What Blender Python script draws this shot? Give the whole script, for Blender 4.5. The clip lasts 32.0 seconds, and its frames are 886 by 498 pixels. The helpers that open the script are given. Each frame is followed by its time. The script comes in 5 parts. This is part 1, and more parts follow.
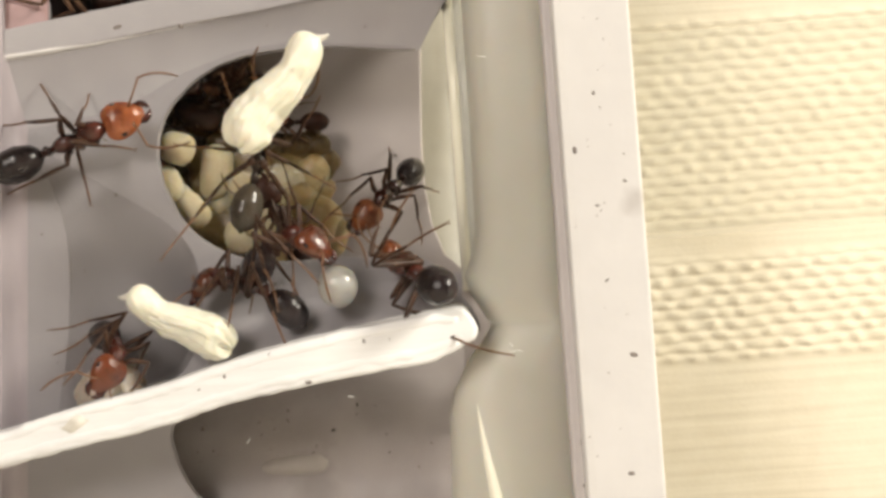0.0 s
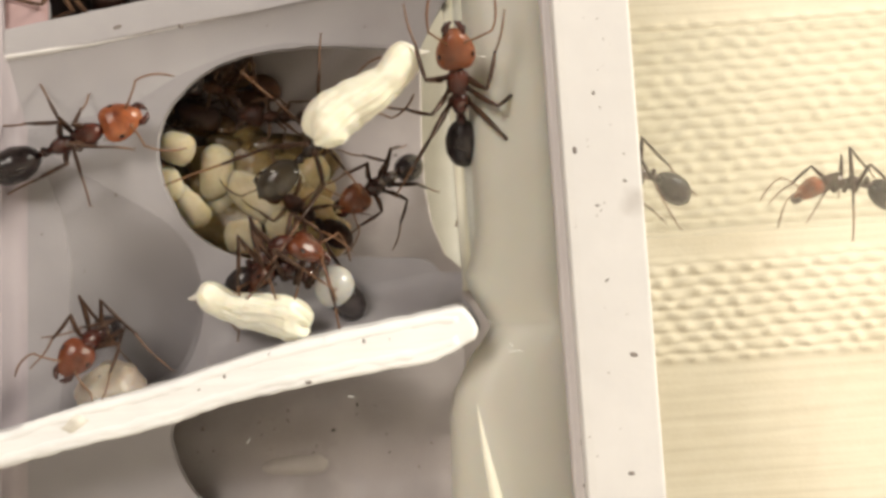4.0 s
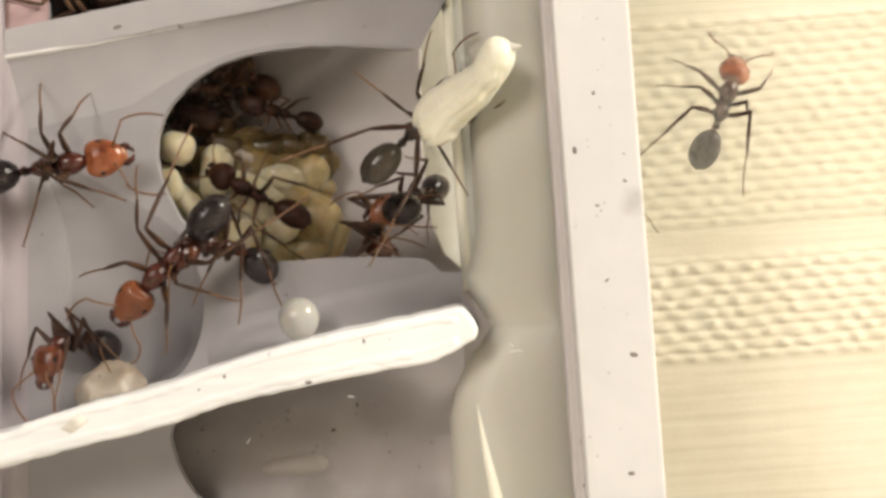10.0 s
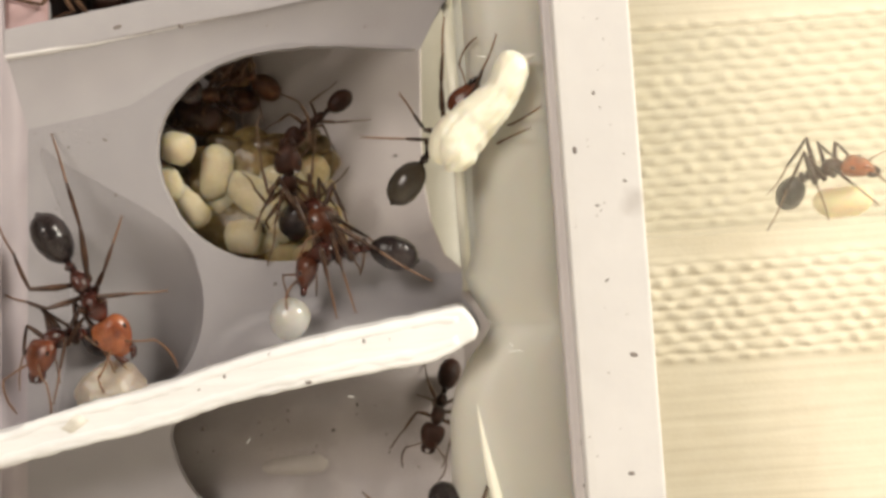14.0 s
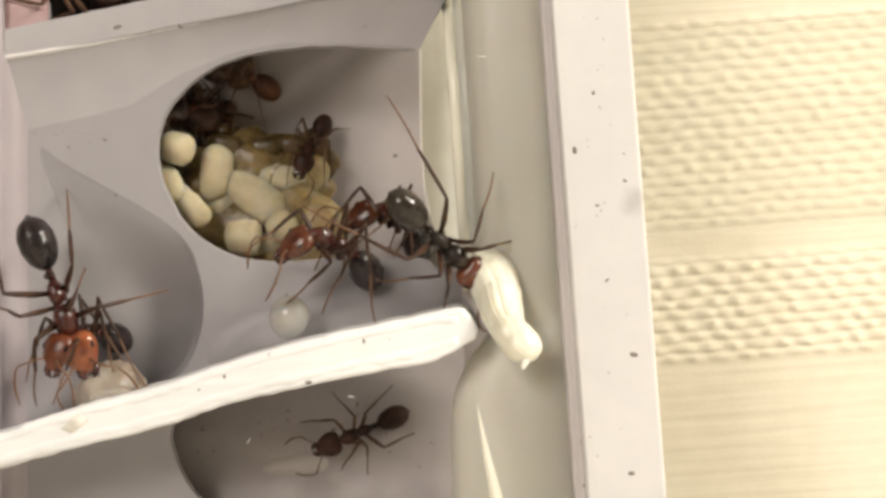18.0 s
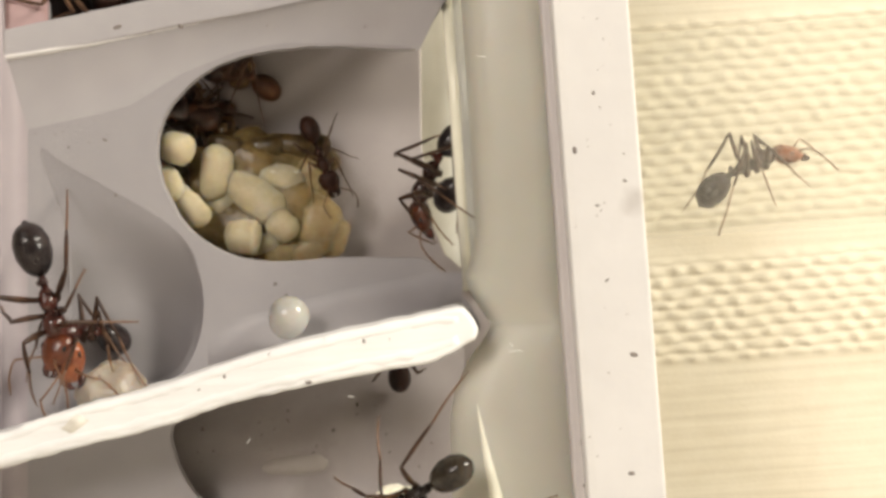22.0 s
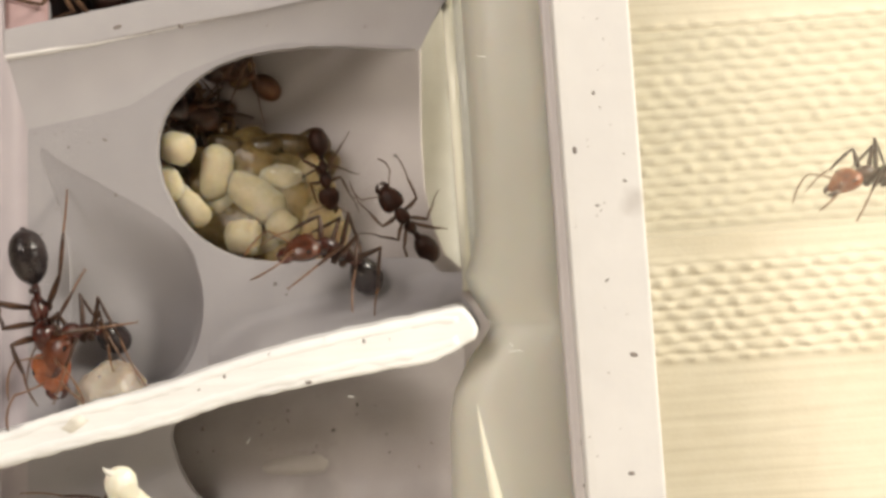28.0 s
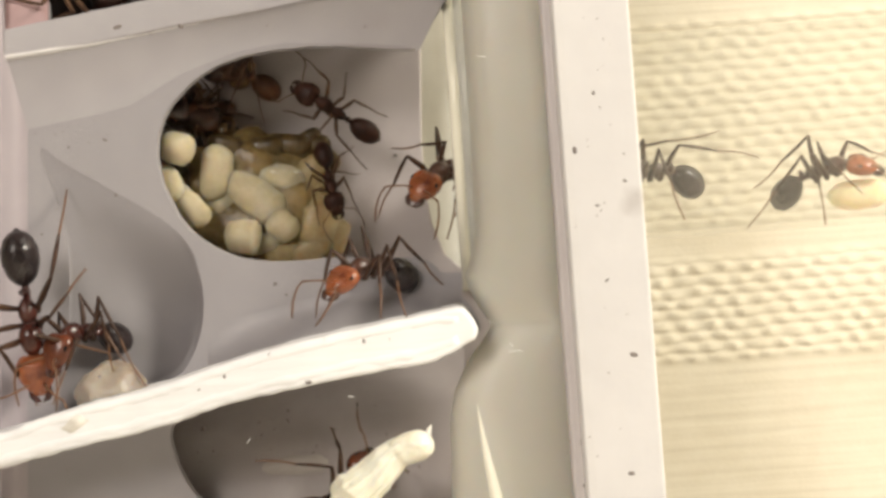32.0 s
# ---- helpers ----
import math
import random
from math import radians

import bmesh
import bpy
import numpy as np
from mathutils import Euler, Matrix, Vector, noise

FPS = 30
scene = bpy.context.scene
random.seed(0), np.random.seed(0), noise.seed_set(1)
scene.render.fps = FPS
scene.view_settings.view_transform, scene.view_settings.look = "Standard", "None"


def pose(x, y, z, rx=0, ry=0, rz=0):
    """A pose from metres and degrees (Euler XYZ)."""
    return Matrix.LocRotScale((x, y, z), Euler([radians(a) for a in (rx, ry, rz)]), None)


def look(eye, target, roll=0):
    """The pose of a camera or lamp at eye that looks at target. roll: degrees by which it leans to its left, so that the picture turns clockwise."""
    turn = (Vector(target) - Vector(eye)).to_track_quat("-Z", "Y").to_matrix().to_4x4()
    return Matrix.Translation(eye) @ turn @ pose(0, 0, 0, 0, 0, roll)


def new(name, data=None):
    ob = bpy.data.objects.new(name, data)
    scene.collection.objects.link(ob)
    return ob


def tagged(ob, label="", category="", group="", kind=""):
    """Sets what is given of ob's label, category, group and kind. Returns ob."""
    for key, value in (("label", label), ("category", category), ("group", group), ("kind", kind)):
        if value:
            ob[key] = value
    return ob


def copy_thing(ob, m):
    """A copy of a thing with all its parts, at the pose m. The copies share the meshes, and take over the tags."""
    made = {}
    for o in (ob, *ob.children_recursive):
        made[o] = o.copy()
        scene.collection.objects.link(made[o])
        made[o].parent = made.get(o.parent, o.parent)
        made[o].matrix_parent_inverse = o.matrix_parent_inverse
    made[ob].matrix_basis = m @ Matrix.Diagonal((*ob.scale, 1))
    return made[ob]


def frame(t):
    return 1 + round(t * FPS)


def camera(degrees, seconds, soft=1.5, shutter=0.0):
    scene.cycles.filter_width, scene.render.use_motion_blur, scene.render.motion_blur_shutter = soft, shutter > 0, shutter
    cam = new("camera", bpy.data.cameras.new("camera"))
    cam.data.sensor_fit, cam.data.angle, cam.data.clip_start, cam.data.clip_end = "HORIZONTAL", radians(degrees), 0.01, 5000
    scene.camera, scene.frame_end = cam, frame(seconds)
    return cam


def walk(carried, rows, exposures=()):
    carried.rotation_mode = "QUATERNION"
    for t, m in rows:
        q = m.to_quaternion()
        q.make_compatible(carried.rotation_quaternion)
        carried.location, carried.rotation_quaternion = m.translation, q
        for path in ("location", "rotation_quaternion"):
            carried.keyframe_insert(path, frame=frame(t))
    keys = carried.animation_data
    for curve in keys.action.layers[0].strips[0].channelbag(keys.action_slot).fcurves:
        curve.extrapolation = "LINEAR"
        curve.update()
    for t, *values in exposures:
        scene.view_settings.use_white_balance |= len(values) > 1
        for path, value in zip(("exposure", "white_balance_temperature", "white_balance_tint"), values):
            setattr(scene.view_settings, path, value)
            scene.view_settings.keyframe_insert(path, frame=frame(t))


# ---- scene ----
from mathutils import Quaternion

# ------------------------------------------------ camera: stands still before the upright nest
MM = 0.001
EYE = 80.0                       # millimetres from the eye to the front plane of the nest
LENS = 38.6
LEAN = radians(4.2)
GRID = 784.0 / math.tan(radians(LENS / 2))
RIGHT = Vector((math.cos(LEAN), 0, -math.sin(LEAN)))
UP = Vector((math.sin(LEAN), 0, math.cos(LEAN)))
AWAY = Vector((0, 1, 0))


def spot(u, v, y):
    """The point (metres) that the eye sees in the direction (u, v), y millimetres behind the nest's front plane."""
    k = (EYE + y) / GRID
    return (Vector((0, -EYE, 0)) + RIGHT * ((u - 784) * k) + UP * ((441 - v) * k) + AWAY * (EYE + y)) * MM


cam = camera(LENS, 32.0, soft=3.4)
eye_pose = look((0, -EYE * MM, 0), (0, 0, 0), -math.degrees(LEAN))
walk(cam, [(0, eye_pose), (32.0, eye_pose)], exposures=[(0, 0.0), (32.0, 0.0)])

# ------------------------------------------------ light: a warm room lamp above and before the nest
world = bpy.data.worlds.new("room_air")
scene.world = world
world.use_nodes = True
world.node_tree.nodes["Background"].inputs[0].default_value = (1.0, 0.93, 0.85, 1)
world.node_tree.nodes["Background"].inputs[1].default_value = 0.16


def lamp(name, eye, target, size, watts, colour):
    data = bpy.data.lights.new(name, "AREA")
    data.shape, data.size, data.energy, data.color = "DISK", size, watts, colour
    ob = new(name, data)
    ob.matrix_world = look(eye, target)
    return ob


lamp("room_lamp", (-0.30, -0.70, 0.36), (0.0, 0, 0), 0.28, 3.8, (1.0, 0.915, 0.835))
lamp("side_lamp", (0.304, -0.134, 0.204), (0.035, 0.045, 0.0), 0.10, 2.0, (1.0, 0.94, 0.82))


# ------------------------------------------------ materials
def material(name):
    m = bpy.data.materials.new(name)
    m.use_nodes = True
    nt = m.node_tree
    return m, nt, nt.nodes["Principled BSDF"], nt.nodes["Material Output"]


def coat(name, a, b, scale, rough, bump=0.0, bump_scale=None, metal=0.0, sss=0.0, spec=0.5, spots=None, sss_r=(1, 0.6, 0.3), reach=0.0006, trans=0.0, vary=None, run=None):
    """A surface whose colour wanders from a to b at scale (per metre), with finer grain, relief and, if wanted, stains."""
    m, nt, bsdf, out = material(name)
    n, link = nt.nodes, nt.links
    tc = n.new("ShaderNodeTexCoord")
    big = n.new("ShaderNodeTexNoise")
    big.inputs["Scale"].default_value, big.inputs["Detail"].default_value = scale, 4
    fine = n.new("ShaderNodeTexNoise")
    fine.inputs["Scale"].default_value, fine.inputs["Detail"].default_value = scale * 7, 3
    add = n.new("ShaderNodeMath")
    add.operation = "MULTIPLY_ADD"
    add.inputs[1].default_value, add.inputs[2].default_value = 0.35, -0.17
    sumup = n.new("ShaderNodeMath")
    sumup.operation = "ADD"
    ramp = n.new("ShaderNodeValToRGB")
    ramp.color_ramp.elements[0].position, ramp.color_ramp.elements[1].position = 0.32, 0.68
    ramp.color_ramp.elements[0].color, ramp.color_ramp.elements[1].color = (*a, 1), (*b, 1)
    for t in (big, fine):
        link.new(tc.outputs["Object"], t.inputs["Vector"])
    link.new(fine.outputs["Fac"], add.inputs[0])
    link.new(big.outputs["Fac"], sumup.inputs[0])
    link.new(add.outputs[0], sumup.inputs[1])
    link.new(sumup.outputs[0], ramp.inputs["Fac"])
    colour = ramp.outputs["Color"]
    if spots:
        s_scale, s_level, s_colour = spots
        st = n.new("ShaderNodeTexNoise")
        st.inputs["Scale"].default_value, st.inputs["Detail"].default_value = s_scale, 5
        sr = n.new("ShaderNodeValToRGB")
        sr.color_ramp.elements[0].position, sr.color_ramp.elements[1].position = s_level, s_level + 0.12
        sr.color_ramp.elements[0].color, sr.color_ramp.elements[1].color = (0, 0, 0, 1), (1, 1, 1, 1)
        mix = n.new("ShaderNodeMix")
        mix.data_type = "RGBA"
        link.new(tc.outputs["Object"], st.inputs["Vector"])
        link.new(st.outputs["Fac"], sr.inputs["Fac"])
        link.new(sr.outputs["Color"], mix.inputs[0])
        link.new(colour, mix.inputs[6])
        mix.inputs[7].default_value = (*s_colour, 1)
        colour = mix.outputs[2]
    if vary:
        info, vr, hsv = n.new("ShaderNodeObjectInfo"), n.new("ShaderNodeMapRange"), n.new("ShaderNodeHueSaturation")
        vr.inputs[3].default_value, vr.inputs[4].default_value = vary
        link.new(info.outputs["Random"], vr.inputs[0])
        link.new(vr.outputs[0], hsv.inputs["Value"])
        link.new(colour, hsv.inputs["Color"])
        colour = hsv.outputs["Color"]
    link.new(colour, bsdf.inputs["Base Color"])
    bsdf.inputs["Roughness"].default_value = rough
    bsdf.inputs["Metallic"].default_value = metal
    bsdf.inputs["Specular IOR Level"].default_value = spec
    bsdf.inputs["Transmission Weight"].default_value = trans
    if sss:
        bsdf.inputs["Subsurface Weight"].default_value = sss
        bsdf.inputs["Subsurface Radius"].default_value = sss_r
        bsdf.inputs["Subsurface Scale"].default_value = reach
    if bump:
        bt = n.new("ShaderNodeTexNoise")
        bt.inputs["Scale"].default_value, bt.inputs["Detail"].default_value = bump_scale or scale * 10, 4
        bn = n.new("ShaderNodeBump")
        bn.inputs["Strength"].default_value, bn.inputs["Distance"].default_value = bump, 0.0002
        if run:
            # relief drawn out lengthwise, along a line sloping by run[0] degrees
            mp = n.new("ShaderNodeMapping")
            mp.inputs["Rotation"].default_value = (0, radians(run[0]), 0)
            mp.inputs["Scale"].default_value = (run[1], 1, 1)
            link.new(tc.outputs["Object"], mp.inputs["Vector"])
            link.new(mp.outputs["Vector"], bt.inputs["Vector"])
        else:
            link.new(tc.outputs["Object"], bt.inputs["Vector"])
        link.new(bt.outputs["Fac"], bn.inputs["Height"])
        link.new(bn.outputs["Normal"], bsdf.inputs["Normal"])
    return m


def clear(name, tint, gloss, milk, milk_colour, shine=0.3):
    """Clear or slightly milky plastic: light passes straight on, a share is scattered, and the skin shines."""
    m, nt, bsdf, out = material(name)
    n, link = nt.nodes, nt.links
    n.remove(bsdf)
    tr = n.new("ShaderNodeBsdfTransparent")
    tr.inputs[0].default_value = (*tint, 1)
    df = n.new("ShaderNodeBsdfDiffuse")
    df.inputs[0].default_value = (*milk_colour, 1)
    tl = n.new("ShaderNodeBsdfTranslucent")
    tl.inputs[0].default_value = (*milk_colour, 1)
    body = n.new("ShaderNodeMixShader")
    body.inputs[0].default_value = 0.5
    cloud = n.new("ShaderNodeMixShader")
    tc = n.new("ShaderNodeTexCoord")
    nz = n.new("ShaderNodeTexNoise")
    nz.inputs["Scale"].default_value = 160
    mr = n.new("ShaderNodeMapRange")
    mr.inputs[1].default_value, mr.inputs[2].default_value = 0.3, 0.7
    mr.inputs[3].default_value, mr.inputs[4].default_value = milk * 0.8, milk * 1.2
    gl = n.new("ShaderNodeBsdfGlossy")
    gl.inputs["Roughness"].default_value = gloss
    lw = n.new("ShaderNodeLayerWeight")
    lw.inputs[0].default_value = 0.25
    fr = n.new("ShaderNodeMath")
    fr.operation = "MULTIPLY_ADD"
    fr.inputs[1].default_value, fr.inputs[2].default_value = shine, shine * 0.06
    link.new(lw.outputs["Facing"], fr.inputs[0])
    skin = n.new("ShaderNodeMixShader")
    link.new(tc.outputs["Object"], nz.inputs["Vector"])
    link.new(nz.outputs["Fac"], mr.inputs[0])
    link.new(mr.outputs[0], cloud.inputs[0])
    link.new(df.outputs[0], body.inputs[1])
    link.new(tl.outputs[0], body.inputs[2])
    link.new(tr.outputs[0], cloud.inputs[1])
    link.new(body.outputs[0], cloud.inputs[2])
    link.new(fr.outputs[0], skin.inputs[0])
    link.new(cloud.outputs[0], skin.inputs[1])
    link.new(gl.outputs[0], skin.inputs[2])
    link.new(skin.outputs[0], out.inputs["Surface"])
    return m


PLASTIC = coat("white_nest_plastic", (0.62, 0.605, 0.60), (0.69, 0.675, 0.665), 70, 0.42, 0.10, 900, spots=(130, 0.66, (0.49, 0.465, 0.45)))
# the white nest plastic again, darkened to hold the back wall's shade
PLATEW = coat("shaded_white_plastic", (0.274, 0.259, 0.27), (0.321, 0.304, 0.314), 70, 0.5, 0.10, 900, spots=(130, 0.64, (0.30, 0.279, 0.288)))
# a less darkened copy, for the shade on roof wall and cove
COVEW = coat("half_shaded_white_plastic", (0.33, 0.313, 0.325), (0.386, 0.367, 0.377), 70, 0.5, 0.10, 900, spots=(130, 0.64, (0.33, 0.308, 0.315)))
SHELFW = coat("white_shelf_plaster", (0.76, 0.76, 0.77), (0.87, 0.87, 0.87), 120, 0.55, 0.7, 900, run=(-14, 0.05))
# recess plastic with the shade of its depth mixed into the base colour
NICHE_SHADE = coat("shade_toned_niche_plastic", (0.31, 0.277, 0.272), (0.372, 0.336, 0.329), 80, 0.5, 0.15, 800, spots=(160, 0.62, (0.28, 0.248, 0.24)))
# the dish's shade is put into its colour, darker than the wall around
DISH_SHADE = coat("shade_toned_dish_plastic", (0.222, 0.208, 0.217), (0.262, 0.247, 0.256), 70, 0.5, 0.10, 900, spots=(130, 0.64, (0.215, 0.20, 0.207)))
STEPW = coat("faint_pink_plastic", (0.55, 0.51, 0.51), (0.61, 0.57, 0.57), 60, 0.4)
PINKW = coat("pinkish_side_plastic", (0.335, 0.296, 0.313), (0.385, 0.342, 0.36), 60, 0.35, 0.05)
SOCKET = coat("beige_silicone", (0.49, 0.48, 0.42), (0.555, 0.54, 0.48), 45, 0.46, 0.04, 300, sss=0.3, reach=0.0015)
CLOTH = coat("cream_woven_cloth", (0.68, 0.62, 0.485), (0.74, 0.685, 0.555), 90, 0.9, 0.12, 2600)
TABLE = coat("pale_table_top", (0.6, 0.56, 0.5), (0.7, 0.66, 0.6), 8, 0.5)
ROOMW = coat("plain_room_paint", (0.78, 0.73, 0.67), (0.84, 0.79, 0.73), 3, 0.8)
ROSE = coat("dusky_pink_plastic", (0.36, 0.23, 0.23), (0.46, 0.31, 0.31), 60, 0.4)
CAVITY_SHADE = coat("near_black_depth_shade", (0.012, 0.006, 0.006), (0.03, 0.014, 0.014), 200, 0.6)
GRIME = coat("dark_grime", (0.12, 0.10, 0.095), (0.26, 0.225, 0.205), 1200, 0.7)
TUBEC = clear("hazy_clear_tube", (1.0, 1.0, 0.99), 0.10, 0.085, (0.90, 0.87, 0.78), 0.10)
RIMC = clear("greenish_milky_tube", (0.97, 0.98, 0.96), 0.2, 0.68, (0.84, 0.845, 0.83), 0.12)
# cream that paints the highlight of the tube lip and of the socket
LIP_HIGHLIGHT = coat("cream_lip_and_highlight", (0.86, 0.84, 0.70), (0.92, 0.90, 0.78), 80, 0.12)
PANE = clear("clear_front_pane", (0.998, 0.998, 0.995), 0.02, 0.0005, (0.8, 0.8, 0.78), 0.05)
RED = coat("orange_red_chitin", (0.044, 0.0105, 0.005), (0.128, 0.033, 0.012), 620, 0.24, 0.2, 4500, sss=0.15, reach=0.0003, spec=0.6, vary=(0.7, 1.25))
AMBER = coat("translucent_orange_chitin", (0.105, 0.025, 0.012), (0.37, 0.12, 0.046), 560, 0.2, 0.25, 3500, sss=0.5, reach=0.0006)
RUST = coat("rust_red_chitin", (0.085, 0.022, 0.009), (0.22, 0.066, 0.022), 700, 0.3, 0.2, 4500, sss=0.3, reach=0.0004)
MAROON = coat("dark_red_chitin", (0.024, 0.006, 0.0045), (0.072, 0.016, 0.009), 700, 0.25, 0.15, 6000, spec=0.55, vary=(0.5, 1.3))
CHESTNUT = coat("chestnut_chitin", (0.03, 0.0115, 0.0075), (0.078, 0.033, 0.021), 700, 0.28, 0.15, 5000, spec=0.5)
BROWN = coat("dull_brown_chitin", (0.010, 0.003, 0.0014), (0.036, 0.0105, 0.0045), 900, 0.5, 0.12, 5000, spec=0.2)
BLACK = coat("black_brown_chitin", (0.010, 0.007, 0.006), (0.030, 0.020, 0.015), 900, 0.26, 0.12, 5000, spec=0.3)
GASTER = coat("grey_black_gaster_chitin", (0.010, 0.0065, 0.0068), (0.034, 0.024, 0.024), 420, 0.25, 0.14, 3500, spec=0.42)
DUN = coat("dun_leg_chitin", (0.045, 0.023, 0.013), (0.105, 0.058, 0.034), 900, 0.5, 0.1, 5000, spec=0.2)
LEG = coat("dark_brown_leg_chitin", (0.024, 0.0115, 0.007), (0.068, 0.034, 0.020), 900, 0.38, 0.1, 5000, spec=0.25)
SMOKE = coat("smoky_grey_gaster_chitin", (0.018, 0.013, 0.009), (0.06, 0.048, 0.035), 420, 0.2, 0.12, 3000, sss=0.3, reach=0.0006, spec=0.4)
TARSUS = coat("orange_brown_tarsus", (0.10, 0.045, 0.019), (0.175, 0.08, 0.034), 900, 0.4)
EYEM = coat("black_eye", (0.006, 0.006, 0.006), (0.012, 0.011, 0.011), 900, 0.15)
PUPA = coat("ivory_pupa_skin", (0.74, 0.715, 0.58), (0.84, 0.815, 0.69), 420, 0.36, 0.25, 1600, sss=0.4, reach=0.0006, sss_r=(1, 0.8, 0.55))
LARVA = coat("cream_larva_skin", (0.43, 0.375, 0.25), (0.57, 0.51, 0.37), 450, 0.6, 0.08, 1800, sss=0.9, reach=0.0018, sss_r=(1, 0.75, 0.4), spec=0.25)
DAMP = coat("yellow_brown_damp_brood", (0.29, 0.21, 0.095), (0.47, 0.385, 0.225), 260, 0.4, 0.1, 1200, sss=0.85, reach=0.0018, spec=0.3)
WET = coat("amber_brown_wet_brood", (0.11, 0.07, 0.024), (0.31, 0.23, 0.105), 300, 0.35, 0.1, 1200, sss=0.7, reach=0.0014, spec=0.35)
TAWNY = coat("translucent_tawny_chitin", (0.036, 0.012, 0.005), (0.115, 0.045, 0.017), 420, 0.42, 0.1, 3000, sss=0.4, reach=0.0005, spec=0.25)
FAINT = coat("greyish_sunken_larva_skin", (0.385, 0.35, 0.325), (0.44, 0.405, 0.375), 400, 0.5, 0.1, 1500)
WAXY = coat("yellowish_wax", (0.66, 0.63, 0.56), (0.76, 0.73, 0.67), 500, 0.4, 0.2, 1500)
MURK = coat("dark_wet_debris", (0.018, 0.0065, 0.0035), (0.07, 0.027, 0.012), 420, 0.4, 0.3, 2200, sss=0.2, reach=0.0005)
GLUE = coat("olive_brown_wet_clump", (0.035, 0.02, 0.006), (0.15, 0.10, 0.036), 380, 0.35, 0.3, 2000, sss=0.4, reach=0.0008, spec=0.35)
DEBRIS = coat("dark_brown_debris", (0.07, 0.034, 0.010), (0.24, 0.14, 0.05), 600, 0.5, 0.3, 2500)
CURD = coat("pale_food_lump", (0.27, 0.225, 0.187), (0.375, 0.325, 0.268), 300, 0.38, 0.12, 1200, sss=0.7, reach=0.0012, spec=0.35)
CREAM = coat("pale_cream_larva_skin", (0.72, 0.63, 0.40), (0.82, 0.75, 0.54), 450, 0.55, 0.08, 1800, sss=0.8, reach=0.0014, spec=0.25)
DROP = coat("milky_white_droplet", (0.36, 0.352, 0.33), (0.43, 0.422, 0.395), 500, 0.25, 0.02, 1500, sss=0.5, reach=0.0008)
SCRATCH_GLINT = coat("white_scratch_and_glint", (0.8, 0.8, 0.78), (0.9, 0.9, 0.88), 500, 0.5)


# ------------------------------------------------ mesh tools
def mesh_of(bm, name, mat, smooth=True):
    me = bpy.data.meshes.new(name)
    bmesh.ops.recalc_face_normals(bm, faces=bm.faces[:])
    bm.to_mesh(me)
    bm.free()
    me.materials.append(mat)
    if smooth:
        me.shade_smooth()
    return me


def part(name, bm, mat, parent, label="", smooth=True, m=None):
    ob = new(name, bm if isinstance(bm, bpy.types.Mesh) else mesh_of(bm, name, mat, smooth))
    ob.parent = parent
    if m is not None:
        ob.matrix_basis = m
    return tagged(ob, label) if label else ob


def blob(bm, c, r, seg=16, rings=10, turn=None, shape=None):
    """An egg with its long axis along x, shaped by shape(x, y, z) on the unit ball; millimetres."""
    made = bmesh.ops.create_uvsphere(bm, u_segments=seg, v_segments=rings, radius=1)["verts"]
    for vert in made:
        p = Vector((vert.co.z, vert.co.x, vert.co.y))
        if shape:
            p = Vector(shape(*p))
        p = Vector((p.x * r[0], p.y * r[1], p.z * r[2]))
        if turn:
            p = turn @ p
        vert.co = (p + Vector(c)) * MM
    return made


def limb(bm, pts, radii, n=7):
    """A tapered round limb along points; millimetres."""
    rings = []
    pts = [Vector(p) for p in pts]
    for i, p in enumerate(pts):
        way = (pts[min(i + 1, len(pts) - 1)] - pts[max(i - 1, 0)]).normalized()
        side = way.cross(Vector((0.13, 0.31, 0.94))).normalized()
        top = way.cross(side)
        rings.append([bm.verts.new((p + (side * math.cos(a) + top * math.sin(a)) * radii[i]) * MM) for a in [2 * math.pi * k / n for k in range(n)]])
    for a, b in zip(rings, rings[1:]):
        for k in range(n):
            bm.faces.new((a[k], a[(k + 1) % n], b[(k + 1) % n], b[k]))
    bm.faces.new(rings[0][::-1])
    bm.faces.new(rings[-1])


def plate(name, outline, holes, y0, y1, mat, parent=None, bevel=0.25):
    """A slab with real holes: outlines seen from the eye on its front plane y0, going back to y1, edges rounded by bevel mm."""
    cu = bpy.data.curves.new(name, "CURVE")
    cu.dimensions, cu.fill_mode = "2D", "BOTH"
    for loop in (outline, *holes):
        sp = cu.splines.new("POLY")
        pts = [spot(u, v, y0) for u, v in loop]
        sp.points.add(len(pts) - 1)
        for q, p in zip(sp.points, pts):
            q.co = (p.x, p.z, 0, 1)
        sp.use_cyclic_u = True
    cu.extrude = (y1 - y0) / 2 * MM - bevel * MM
    cu.bevel_depth, cu.bevel_resolution, cu.offset = bevel * MM, 3, -bevel * MM
    tmp = bpy.data.objects.new(name, cu)
    me = bpy.data.meshes.new_from_object(tmp)
    bpy.data.objects.remove(tmp)
    for vert in me.vertices:
        x, z, d = vert.co
        vert.co = (x, (y0 + y1) / 2 * MM - d, z)
    me.flip_normals()
    me.materials.clear()
    me.materials.append(mat)
    me.set_sharp_from_angle(angle=radians(35)) if len(me.polygons) else None
    ob = new(name, me)
    ob.parent = parent
    return ob


